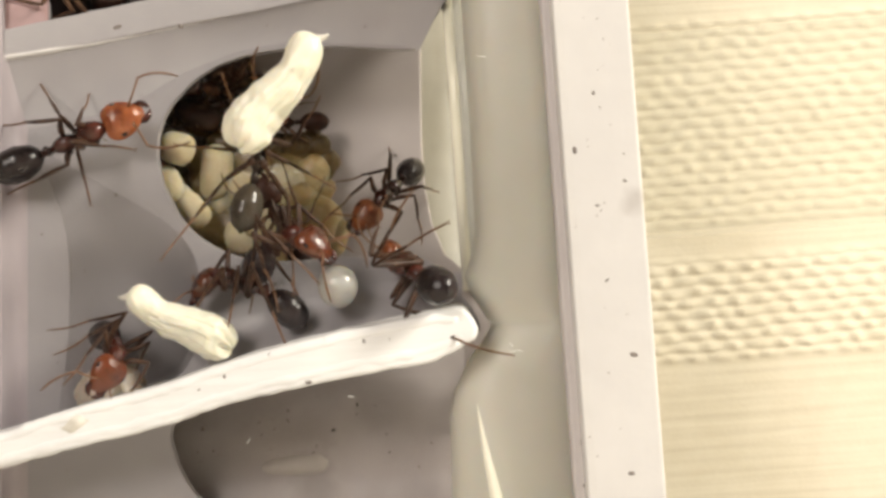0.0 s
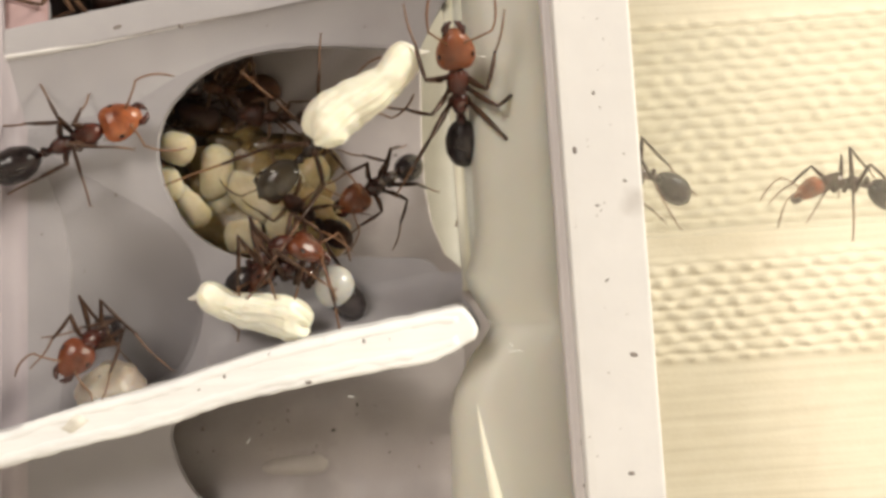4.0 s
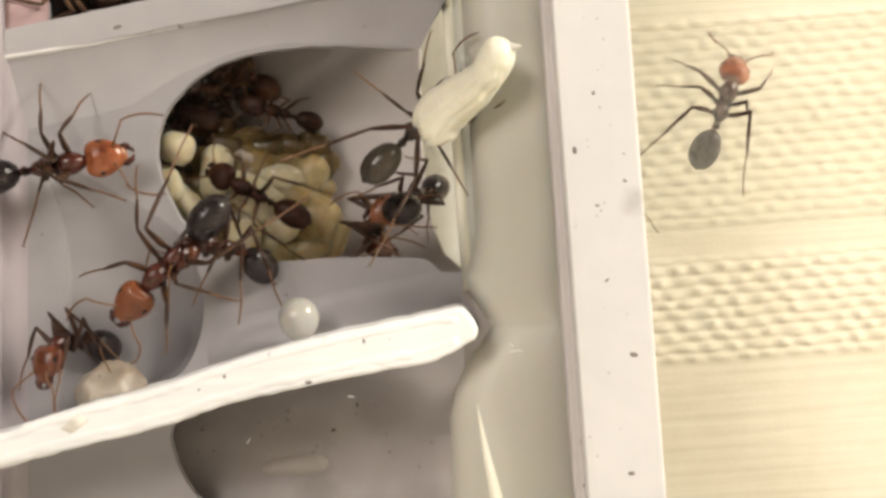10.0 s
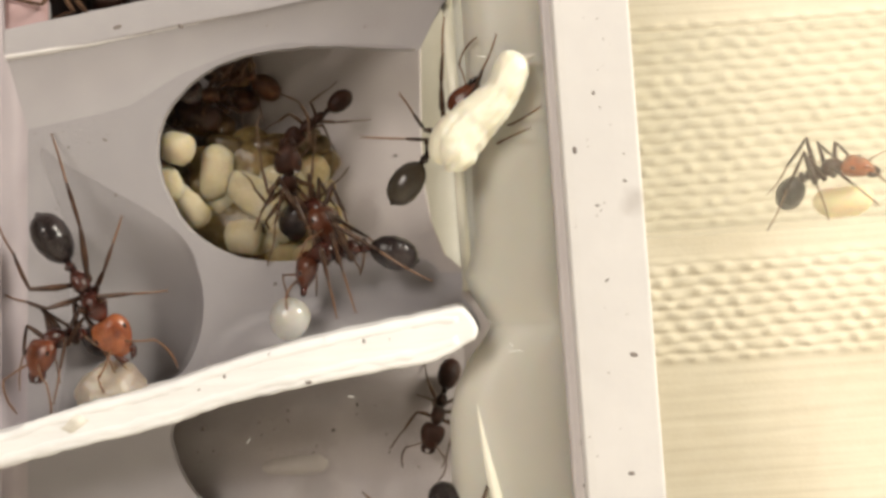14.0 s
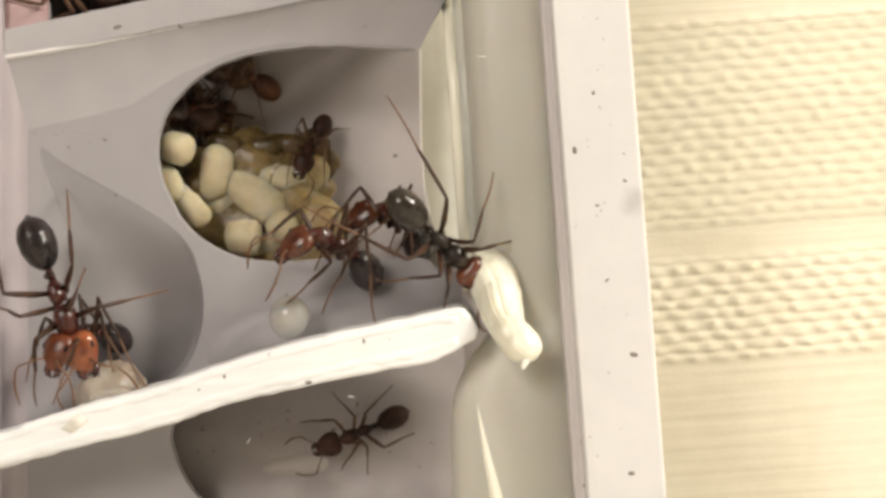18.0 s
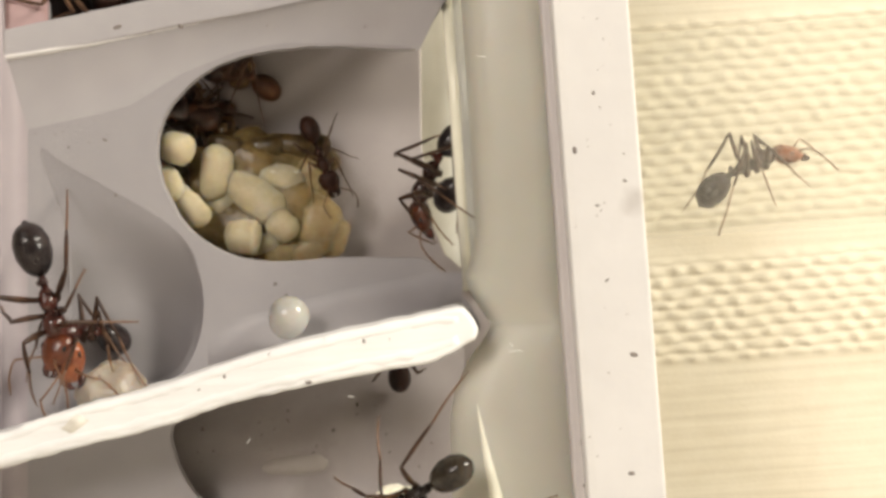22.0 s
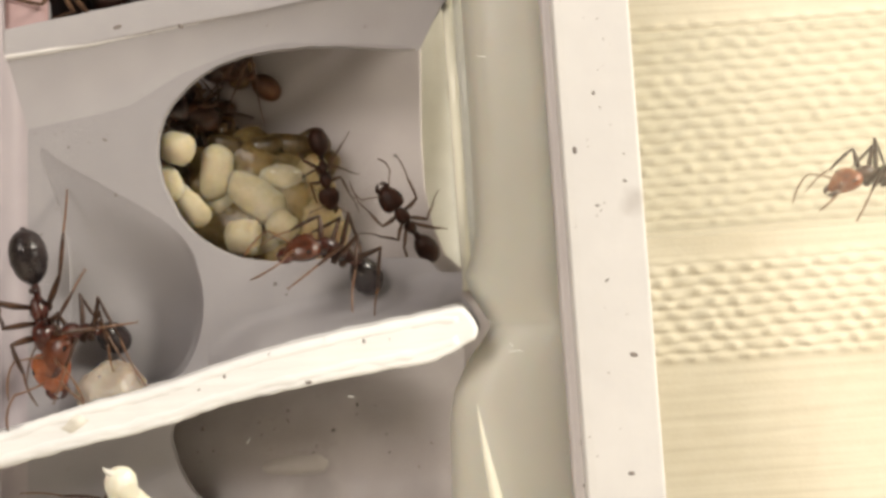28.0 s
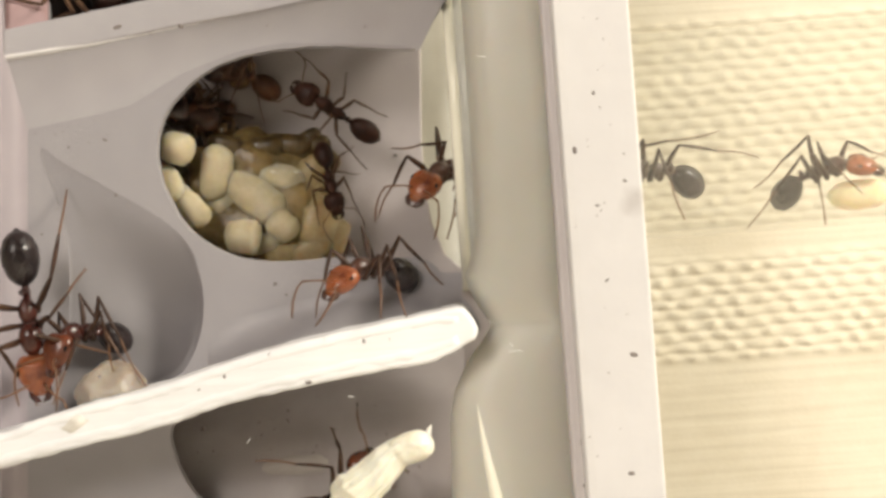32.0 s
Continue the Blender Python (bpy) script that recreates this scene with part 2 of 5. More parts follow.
def smooth_loop(pts, n=5, wobble=0.0, seed=1):
    """A closed outline rounded through its points, with a slight unevenness."""
    rnd = random.Random(seed)
    out, k = [], len(pts)
    for i in range(k):
        p0, p1, p2, p3 = (Vector(pts[(i + j - 1) % k]) for j in range(4))
        for s in range(n):
            t = s / n
            q = 0.5 * ((2 * p1) + (p2 - p0) * t + (2 * p0 - 5 * p1 + 4 * p2 - p3) * t * t + (3 * p1 - p0 - 3 * p2 + p3) * t ** 3)
            out.append((q.x + rnd.uniform(-wobble, wobble), q.y + rnd.uniform(-wobble, wobble)))
    return out


def box(name, lo, hi, mat, parent=None):
    bm = bmesh.new()
    bmesh.ops.create_cube(bm, size=1)
    for v in bm.verts:
        v.co = Vector([lo[i] if v.co[i] < 0 else hi[i] for i in range(3)])
    ob = new(name, mesh_of(bm, name, mat, False))
    ob.parent = parent
    return ob


# ------------------------------------------------ the room around: plain walls, the table and the cloth behind
def weave(x, z):
    """Height (mm) of the woven relief, x and z in mm from the middle of the cloth."""
    band = None
    for top, low in ((60, 30), (17.6, 0.0), (-2.0, -11.1)):
        if low < z < top:
            band = min((top - z) / 0.9, (z - low) / 0.6, 1)
    n = noise.noise(Vector((x * 0.35, 0, z * 0.8)))
    if band is None:
        return 0.06 * noise.noise(Vector((x * 0.05, 2.0, z * 1.5))) + 0.03 * noise.noise(Vector((x * 0.10, 5.0, z * 3.4))) + 0.03 * n
    row = z / 0.92 + 0.22 * n
    k = math.floor(row)
    fz = math.sin(math.pi * (row - k))
    ph = x / 2.05 + 0.5 * (k % 2) + 0.3 * noise.noise(Vector((x * 0.35, 7.0, k * 1.7))) + 0.25 * math.sin(k * 12.9)
    fx = 0.5 + 0.5 * math.cos(2 * math.pi * ph)
    amp = 0.8 + 0.35 * noise.noise(Vector((x * 0.9, 3.0, z * 0.9)))
    return band * (0.41 * abs(fz) ** 0.7 * (0.36 + 0.64 * fx) * amp) + 0.02 * n


CLOTH_Y = 45.0


def cloth():
    def steps(lo, hi, fine, far):
        mid = list(np.arange(lo, hi, fine))
        out = [lo - d for d in far[::-1]] + mid + [hi + d for d in far]
        return out
    far = [3, 8, 16, 30, 60, 120, 250, 500, 1000]
    xs, zs = steps(10, 54, 0.19, far), steps(-30, 30, 0.155, far)
    zs = [z for z in zs if z > -41]
    bm = bmesh.new()
    grid = []
    for z in zs:
        grid.append([bm.verts.new((x * MM, (CLOTH_Y - 0.9 * weave(x / 1.2, z / 1.2)) * MM, z * MM)) for x in xs])
    for a, b in zip(grid, grid[1:]):
        for i in range(len(xs) - 1):
            bm.faces.new((a[i], a[i + 1], b[i + 1], b[i]))
    me = bpy.data.meshes.new("wall_covering")
    bm.to_mesh(me)
    bm.free()
    me.materials.append(CLOTH)
    me.shade_smooth()
    tagged(new("wall_covering", me), "cream woven cloth with bands of knobbly weave behind the nest", "cloth", kind="structure")


def room():
    for name, lo, hi, mat, label in (
            ("wall_north", (-1.2, 0.05, -0.9), (1.3, 0.10, 1.2), ROOMW, "plain pale wall behind the woven cloth"),
            ("wall_south", (-1.2, -1.65, -0.9), (1.3, -1.6, 1.2), ROOMW, "plain pale wall of the room"),
            ("wall_west", (-1.25, -1.65, -0.9), (-1.2, 0.10, 1.2), ROOMW, "plain pale wall of the room"),
            ("wall_east", (1.3, -1.65, -0.9), (1.35, 0.10, 1.2), ROOMW, "plain pale wall of the room"),
            ("ceiling", (-1.25, -1.65, 1.2), (1.35, 0.10, 1.25), ROOMW, "plain pale ceiling"),
            ("floor", (-1.25, -1.65, -0.95), (1.35, 0.10, -0.9), TABLE, "plain floor of the room")):
        tagged(box(name, lo, hi, mat), label, "wall" if "wall" in name else name, kind="structure")
    tagged(box("table_top", (-0.5, -0.5, -0.06), (0.6, 0.043, -0.042), TABLE), "pale table top under the ant nest", "table", kind="structure")


room()
cloth()
# ------------------------------------------------ the nest
NEST = new("ant_nest")
NEST.location = (0, 0, 0)
tagged(NEST, "white plastic upright ant nest with carved chambers and a clear front", "ant nest")
BACK, DEEP = 8.0, 17.0
HOLLOW = smooth_loop([(930, -70), (830, -70), (788, 0), (762, 44), (736, 84), (690, 87), (600, 82), (520, 85), (430, 100), (370, 125), (320, 165), (290, 210), (278, 260), (284, 310), (305, 360), (335, 405),
                      (380, 437), (430, 457), (500, 463), (600, 456), (700, 456), (755, 460), (790, 495), (846, 562), (835, 600), (760, 640), (600, 672), (450, 705), (330, 738),
                      (303, 762), (308, 800), (325, 845), (360, 890), (430, 940), (560, 960), (930, 960)], 4, 0.8, 3)
DISH = smooth_loop([(72, 272), (120, 296), (220, 352), (300, 402), (340, 450), (358, 520), (356, 580), (335, 640), (300, 672), (200, 700), (110, 745), (122, 600), (120, 420)], 4, 0.5, 6)
UPPER = smooth_loop([(86, 34), (150, 20), (300, -12), (330, -150), (300, -330), (90, -330)], 4, 0.8, 5)


LOWER = 12.6


def below(v):
    """Depth of the rear wall of the lower recess at a height."""
    return float(np.interp(v, (616, 690, 780), (DEEP - 0.05, 14.0, LOWER)))


def nest():
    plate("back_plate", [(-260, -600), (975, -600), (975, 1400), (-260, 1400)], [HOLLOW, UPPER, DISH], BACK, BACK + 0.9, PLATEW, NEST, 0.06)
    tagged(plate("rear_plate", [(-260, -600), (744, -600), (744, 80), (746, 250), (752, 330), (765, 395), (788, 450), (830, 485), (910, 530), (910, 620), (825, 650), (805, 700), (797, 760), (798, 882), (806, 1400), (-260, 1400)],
                 [], DEEP, DEEP + 2, NICHE_SHADE, NEST, 0.15), "rear wall of the recesses, darkened in colour for shade")
    bm = bmesh.new()
    loops = []
    # it slopes back from the upper corner towards its steep far edge
    loops.append([bm.verts.new(spot(u - (205 - u) * 0.015, v - (530 - v) * 0.015, BACK - 0.01)) for u, v in DISH])
    for k in range(15):
        f = k / 14.5
        loop = []
        for u, v in DISH:
            pu, pv = u + (205 - u) * f, v + (530 - v) * f
            p = min(max(((pv - 270) * 0.87 - (pu - 70) * 0.49) / 150, 0), 1)
            q = p * p * (3 - 2 * p) * min(max((pu - 118) / 225, 0), 1)
            loop.append(bm.verts.new(spot(pu, pv, BACK + 3.0 * q)))
        loops.append(loop)
    for a, b in zip(loops, loops[1:]):
        for k in range(len(a)):
            j = (k + 1) % len(a)
            bm.faces.new((a[k], a[j], b[j], b[k]))
    bm.faces.new(loops[-1])
    part("dish", bm, DISH_SHADE, NEST, "shallow hollow in the back wall, its shade in the colour")
    # a near-black slab stands in for the darkness deep in the upper chamber
    tagged(box("upper_cavity", (-0.031, 0.0141, 0.0165), (-0.006, 0.0165, 0.045), CAVITY_SHADE, NEST), "near-black slab in place of the upper chamber's deep shade")
    tagged(plate("upper_panel", [(-200, 120), (-200, -500), (84, -500), (82, 46)], [], 7.4, BACK, ROSE, NEST, 0.1), "dusky pink panel of the upper chamber")
    bm = bmesh.new()
    rows = []
    for u in range(270, 830, 12):
        top = 846 + 9 * noise.noise(Vector((u * 0.03, 1.0, 0))) - 12 * (u - 330) / 480 + 40 * max(0, (420 - u) / 90) ** 2
        wall = [bm.verts.new(spot(u, v, below(v))) for v in range(616, 820, 24)]
        rows.append(wall + [bm.verts.new(spot(u, top + 150 * k / 8, LOWER - 2.6 * (k / 8) ** 1.3)) for k in range(9)])
    for a, b in zip(rows, rows[1:]):
        for k in range(len(rows[0]) - 1):
            bm.faces.new((a[k], a[k + 1], b[k + 1], b[k]))
    part("lower_floor", bm, NICHE_SHADE, NEST, "sloping rear wall and uneven floor of the lower recess")
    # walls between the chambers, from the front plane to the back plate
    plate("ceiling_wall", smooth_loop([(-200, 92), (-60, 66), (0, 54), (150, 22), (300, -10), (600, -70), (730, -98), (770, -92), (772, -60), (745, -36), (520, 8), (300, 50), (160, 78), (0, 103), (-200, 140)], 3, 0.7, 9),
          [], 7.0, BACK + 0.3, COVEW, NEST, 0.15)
    bm = bmesh.new()
    rows = []
    ridge = []
    for u in range(-200, 817, 24):
        v0 = float(np.interp(u, (-200, 0, 160, 300, 520, 745, 770, 810), (138, 101, 76, 48, 6, -38, -42, -48)))
        drop = float(np.interp(u, (-200, 230, 330, 430, 520, 700, 770, 810), (150, 126, 86, 68, 70, 108, 124, 138)))
        row = []
        for k in range(11):
            f = k / 10
            row.append(bm.verts.new(spot(u - 66 * ((u + 200) / 1010) ** 4 * f, v0 + drop * f, 7.1 + (BACK - 7.11) * (1 - (1 - f) ** 2.0))))
        rows.append(row)
        ridge.append(spot(u, v0 + 2, 7.24) / MM)
    for a, b in zip(rows, rows[1:]):
        for k in range(10):
            bm.faces.new((a[k], a[k + 1], b[k + 1], b[k]))
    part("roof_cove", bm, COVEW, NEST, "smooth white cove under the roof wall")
    # a strip of whiter plastic along the edge, added as the roof wall's highlight
    bm = bmesh.new()
    limb(bm, ridge, [0.26 * min(1, max(0.12, (30 - k) / 18)) for k in range(len(ridge))], 10)
    part("roof_ridge", bm, PLASTIC, NEST, "white strip on the roof wall edge added as its highlight")
    tagged(plate("shelf", smooth_loop([(-200, 815), (-60, 786), (0, 770), (70, 748), (135, 722), (190, 709), (260, 692), (330, 668), (420, 637), (520, 608), (600, 588), (680, 572), (760, 556), (808, 546), (832, 556), (846, 590),
                                       (830, 608), (770, 640), (690, 655), (600, 672), (500, 694), (420, 712), (352, 733), (300, 752), (200, 778), (100, 802), (0, 828), (-200, 876)], 4, 1.3, 4),
                 [], 0.6, BACK + 0.3, SHELFW, NEST, 0.28), "rough bright white sloping shelf")
    # rough ridges along the shelf's front, left by its moulding
    top = ((-200, 0, 135, 260, 420, 600, 760, 826), (815, 770, 722, 692, 637, 588, 556, 556))
    low = ((-200, 0, 100, 200, 300, 420, 600, 770, 826), (876, 828, 802, 778, 752, 712, 672, 640, 606))
    for share, thick, seed in ((0.15, 0.45, 1.0), (0.74, 0.62, 7.0)):
        pts, radii = [], []
        for u in range(-190, 822, 11):
            a, b = float(np.interp(u, *top)), float(np.interp(u, *low))
            wander = 0.05 * noise.noise(Vector((u * 0.02, seed, 0))) + 0.03 * noise.noise(Vector((u * 0.07, seed, 3)))
            pts.append(spot(u, a + (b - a) * (share + wander), 0.54 + thick) / MM)
            radii.append(thick + 0.07 * noise.noise(Vector((u * 0.03, seed, 9))) + 0.05 * noise.noise(Vector((u * 0.11, seed, 5))))
        bm = bmesh.new()
        limb(bm, pts, radii, 16)
        part("shelf_ridge", bm, SHELFW, NEST, "rough white ridge along the shelf")
    # a soft fillet added to the back wall: its tilt brightens it towards the shelf
    bm = bmesh.new()
    rows = []
    for u in range(368, 822, 10):
        end = float(np.interp(u, *top))
        out = min(1, (u - 368) / 90, (818 - u) / 40)
        rows.append([bm.verts.new(spot(u, end - 74 + 72 * k / 8, BACK - 0.01 - 2.3 * max(out, 0) * (k / 8) ** 2)) for k in range(9)])
    for a, b in zip(rows, rows[1:]):
        for k in range(8):
            bm.faces.new((a[k], a[k + 1], b[k + 1], b[k]))
    part("shelf_fillet", bm, PLATEW, NEST, "added white fillet that brightens the wall above the shelf")
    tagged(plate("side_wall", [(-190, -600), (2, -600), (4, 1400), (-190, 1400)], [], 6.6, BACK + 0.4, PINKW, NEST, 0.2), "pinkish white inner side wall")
    bm = bmesh.new()
    rows = []
    for v in range(96, 1401, 24):
        rows.append([bm.verts.new(spot(3 + 46 * k / 8, v, 6.7 + (BACK - 6.71) * (1 - (1 - k / 8) ** 2))) for k in range(9)])
    for a, b in zip(rows, rows[1:]):
        for k in range(8):
            bm.faces.new((a[k], a[k + 1], b[k + 1], b[k]))
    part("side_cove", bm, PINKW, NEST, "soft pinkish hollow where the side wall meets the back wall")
    tagged(plate("rim", [(931, -600), (1066, -600), (1112, 0), (1180, 882), (1224, 1500), (1086, 1500), (1040, 882), (975, 0)], [], 0.0, 4.6, PLASTIC, NEST, 0.18), "broad white front rim with dark specks")
    tagged(plate("rim_step", [(905, -600), (935, -600), (980, 0), (1046, 882), (1092, 1500), (1060, 1500), (1018, 882), (956, 0)], [], 1.6, 4.5, STEPW, NEST, 0.2), "pinkish inner step of the rim")


def casing():
    """The plain outer box of the nest, which stands on the table."""
    for name, lo, hi, label in (("base", (-0.040, 0.0, -0.042), (0.019, 0.0205, -0.0362), "white plastic foot of the nest"),
                                ("top_cover", (-0.040, 0.0065, 0.0365), (0.012, 0.0205, 0.039), "white plastic top of the nest"),
                                ("outer_wall", (-0.0405, 0.0065, -0.0361), (-0.0382, 0.0205, 0.0364), "white plastic outer side of the nest")):
        tagged(box(name, lo, hi, PLASTIC, NEST), label)


def socket():
    """The beige bodies that hold the two tubes: rounded lobes with scalloped left ends."""
    edge = [(-330, 802), (-100, 810), (0, 815), (200, 830), (400, 840), (450, 834), (490, 822), (515, 830), (545, 850), (575, 870), (600, 857), (640, 827), (690, 806), (740, 797), (882, 800), (1240, 806)]
    ev, eu = np.array([e[0] for e in edge], float), np.array([e[1] for e in edge], float)
    bm = bmesh.new()
    rows = []
    for v in np.arange(-330, 1241, 10.0):
        u0 = float(np.interp(v, ev, eu))
        c = 235 if v < 575 else 915
        across = min(abs(v - c) / 342, 1)
        base = 2.7 + 1.9 * (1 - math.sqrt(max(0, 1 - 0.70 * across * across)))
        right = 962 + v * 0.0735
        row = [spot(u0 + 5, v, base + 4.4)]
        for k, s in enumerate((0, 3, 8, 15, 24, 36, 50, 68, 90, 112, None)):
            u = right if s is None else u0 + s
            lip = 1.2 * math.exp(-(s or 0) / 6) + 1.5 * math.exp(-(s or 0) / 30) if s is not None else 0
            row.append(spot(u, v, base + lip))
        row.append(spot(right, v, base + 1.2))
        rows.append([bm.verts.new(p) for p in row])
    for a, b in zip(rows, rows[1:]):
        for i in range(len(a) - 1):
            bm.faces.new((a[i], a[i + 1], b[i + 1], b[i]))
        bm.faces.new((a[-1], a[0], b[0], b[-1]))
    bm.faces.new(rows[0])
    bm.faces.new(rows[-1][::-1])
    part("tube_socket", bm, SOCKET, NEST, "smooth beige silicone body that holds the tubes")
    # a cream streak set into the lower lobe, as its highlight
    bm = bmesh.new()
    pts = []
    for k in range(24):
        v = 716 + 12 * k
        u = 839 + 40 * ((v - 668) / 214) ** 1.3 if v < 882 else 879 + (v - 882) * 0.10
        u0, across = float(np.interp(v, ev, eu)), min(abs(v - 915) / 342, 1)
        base = 2.7 + 1.9 * (1 - math.sqrt(max(0, 1 - 0.70 * across * across)))
        pts.append(spot(u, v, base + 1.5 * math.exp(-(u - u0) / 30) - 0.02) / MM)
    limb(bm, pts, [0.03 + 0.42 * min(k / 13, 1) for k in range(24)], 10)
    part("tube_seam", bm, LIP_HIGHLIGHT, NEST, "bright cream streak on the socket, modelled as its highlight")


def tube(name, cz_uv, r_out, wall, u_front, u_back, x_end, mat, parent, label, mid=14.6):
    """A round tube along x with an oblique cut at its near end; radii in mm."""
    c = spot(cz_uv[0], cz_uv[1], mid) / MM
    bm = bmesh.new()
    n = 64

    def lip_x(a, y):
        """The near half of the rim is straight and upright, the far half runs back to u_back."""
        f = min(max((math.cos(a) + 0.25) / 1.1, 0), 1)
        f = f * f * (3 - 2 * f)
        return (spot(u_front + (u_back - u_front) * f, cz_uv[1], y) / MM).x
    loops = []
    for r in (r_out, r_out - wall):
        near, far = [], []
        for k in range(n):
            a = 2 * math.pi * k / n
            y, z = mid + r * math.cos(a), c.z + r * math.sin(a)
            x = lip_x(a, y)
            near.append(bm.verts.new(Vector((x, y, z)) * MM))
            far.append(bm.verts.new(Vector((x_end, y, z)) * MM))
        loops.append((near, far))
    (n0, f0), (n1, f1) = loops
    for k in range(n):
        j = (k + 1) % n
        bm.faces.new((n0[k], n0[j], f0[j], f0[k]))
        bm.faces.new((n1[j], n1[k], f1[k], f1[j]))
        bm.faces.new((n0[j], n0[k], n1[k], n1[j]))
        bm.faces.new((f0[k], f0[j], f1[j], f1[k]))
    if parent:
        ob = part(name, bm, mat, parent, label)
        # two rings along the lip; their cream colour holds the edge's highlight
        lip = bmesh.new()
        for back, thick in ((0.1, 0.44), (1.1, 0.16)):
            pts = []
            for k in range(n // 4, 3 * n // 4 + 1):
                a = 2 * math.pi * k / n
                r = r_out - 0.3
                y = mid + r * math.cos(a)
                pts.append((lip_x(a, y) + back, y, c.z + r * math.sin(a)))
            limb(lip, pts, [thick] * len(pts), 8)
        part("lip", lip, LIP_HIGHLIGHT, ob, "lip of the tube with its highlight in cream colour")
        return ob
    return tagged(new(name, mesh_of(bm, name, mat)), label, "tube")


nest()
casing()
socket()
tube("tube_end", (790, 240), 12.0, 0.8, 807, 746, 3.4, RIMC, NEST, "greenish milky cut end of the upper tube", 17.4)
tube("clear_tube", (1350, 222), 7.9, 0.5, 985, 985, 230.0, TUBEC, None, "hazy clear plastic tube leading ants out of the nest").visible_shadow = False


def pane():
    bm = bmesh.new()
    bmesh.ops.create_cube(bm, size=1)
    lo, hi = spot(-180, 1300, -0.9), spot(984, -500, -0.2)
    hi.x = spot(990, 0, -0.2).x
    for v in bm.verts:
        v.co = Vector(((lo if v.co.x < 0 else hi).x, (-0.9 if v.co.y < 0 else -0.2) * MM, (lo if v.co.z < 0 else hi).z))
    ob = part("front_pane", bm, PANE, NEST, "clear thin front pane", False)
    ob.visible_shadow = False


pane()


# ------------------------------------------------ grime, scratches, painted glints and still things
def specks():
    rnd = random.Random(11)
    bm = bmesh.new()

    def speck(u, v, y, size):
        c = spot(u, v, y) / MM
        a = rnd.uniform(0, math.pi)
        turn = Euler((0, a, 0)).to_matrix()
        blob(bm, c, (size * rnd.uniform(0.9, 1.5), 0.05, size * rnd.uniform(0.5, 0.9)), 7, 5, turn)
    for u, v, s in ((1050, 165, .13), (1017, 266, .2), (1106, 320, .12), (1075, 495, .12), (1122, 628, .2), (1118, 838, .15), (1033, 860, .1), (1058, 364, .14), (1104, 272, .09), (1062, 190, .06)):
        speck(u, v, 0.0, s)
    for u, v, s in ((397, 666, .13), (428, 695, .12), (546, 677, .16), (475, 628, .12), (600, 600, .1), (644, 604, .12), (735, 577, .14), (575, 603, .08), (352, 690, .1), (690, 600, .06)):
        speck(u, v, 0.6, s)
    for u, v, s in ((140, 103, .17), (116, 158, .2), (174, 178, .15), (64, 166, .12), (186, 248, .16), (121, 261, .12), (205, 345, .12), (487, 503, .14), (507, 522, .1), (644, 560, .11),
                    (779, 537, .14), (270, 172, .08), (74, 415, .1), (150, 480, .1), (345, 590, .1), (120, 830, .12)):
        speck(u, v, BACK, s)
    for u, v, s in ((208, 48, .22), (320, 47, .17), (266, 60, .09), (473, 46, .1), (646, 48, .09), (908, 20, .1)):
        speck(u, v, 1.2 if v > 40 else 5.0, s)
    for u, v, s in ((632, 716, .2), (590, 762, .18), (360, 760, .2), (510, 745, .12), (700, 275, .15), (350, 800, .15), (560, 790, .12), (690, 800, .1)):
        speck(u, v, below(v) - 0.02, s)
    for k in range(50):
        speck(rnd.uniform(60, 260), rnd.uniform(120, 700), BACK, rnd.uniform(.03, .07))
    for k in range(26):
        speck(rnd.uniform(1000, 1110), rnd.uniform(20, 860), 0.0, rnd.uniform(.03, .06))
    for k in range(20):
        u, v = rnd.uniform(310, 780), rnd.uniform(690, 835)
        speck(u, v, below(v) - 0.02, rnd.uniform(.05, .12))
    part("dirt_specks", bm, GRIME, NEST, "scattered dark specks of dirt")["kind"] = "stuff"
    bm = bmesh.new()
    # scratches first; the last four marks are glints painted in the same white
    for u, v, du, dv in ((905, 611, 3, 3), (908, 622, 7, -1), (920, 621, 5, 1), (440, 780, 3, -5), (852, 100, 9, 1), (870, 571, 3, 2), (621, 702, 6, 1), (453, 256, 2, 0), (483, 304, 4, 0), (525, 304, 4, 1), (392, 231, 1, 1)):
        limb(bm, [spot(u - du, v - dv, -0.92) / MM, spot(u + du, v + dv, -0.92) / MM], (0.03, 0.02), 4)
    part("scratches", bm, SCRATCH_GLINT, NEST, "fine white scratch marks and painted glints on the front pane")


def grub(name, u, v, y, length, fat, angle, mat, label, group="", nod=0.0, seed=0):
    """A plump larva or pupa of soft rings; angle in the plane of the nest, degrees."""
    rnd = random.Random(seed + int(u))
    bm = bmesh.new()
    r = rnd.uniform(0.0, 6.0)

    def shape(x, py, pz):
        k = 1 + 0.03 * math.sin(x * 16 + r) * (1 - x * x) + 0.13 * noise.noise(Vector((x * 1.5 + r, py * 1.5, pz * 1.5))) + 0.05 * noise.noise(Vector((x * 4 + r, py * 4, pz * 4)))
        w = 0.92 + 0.12 * math.sin(2.2 * x + r * 0.3)
        blunt = math.copysign(abs(x) ** 0.5, x)
        return blunt, py * k * w + 0.12 * x * x, pz * k * w
    blob(bm, (0, 0, 0), (length / 2, fat / 2, fat / 2 * 0.95), 18, 20, None, shape)
    ob = tagged(new(name, mesh_of(bm, name, mat)), label, name.replace("_", " "), group)
    ob.matrix_world = facing(spot(u, v, y), angle, 0, nod)
    return ob


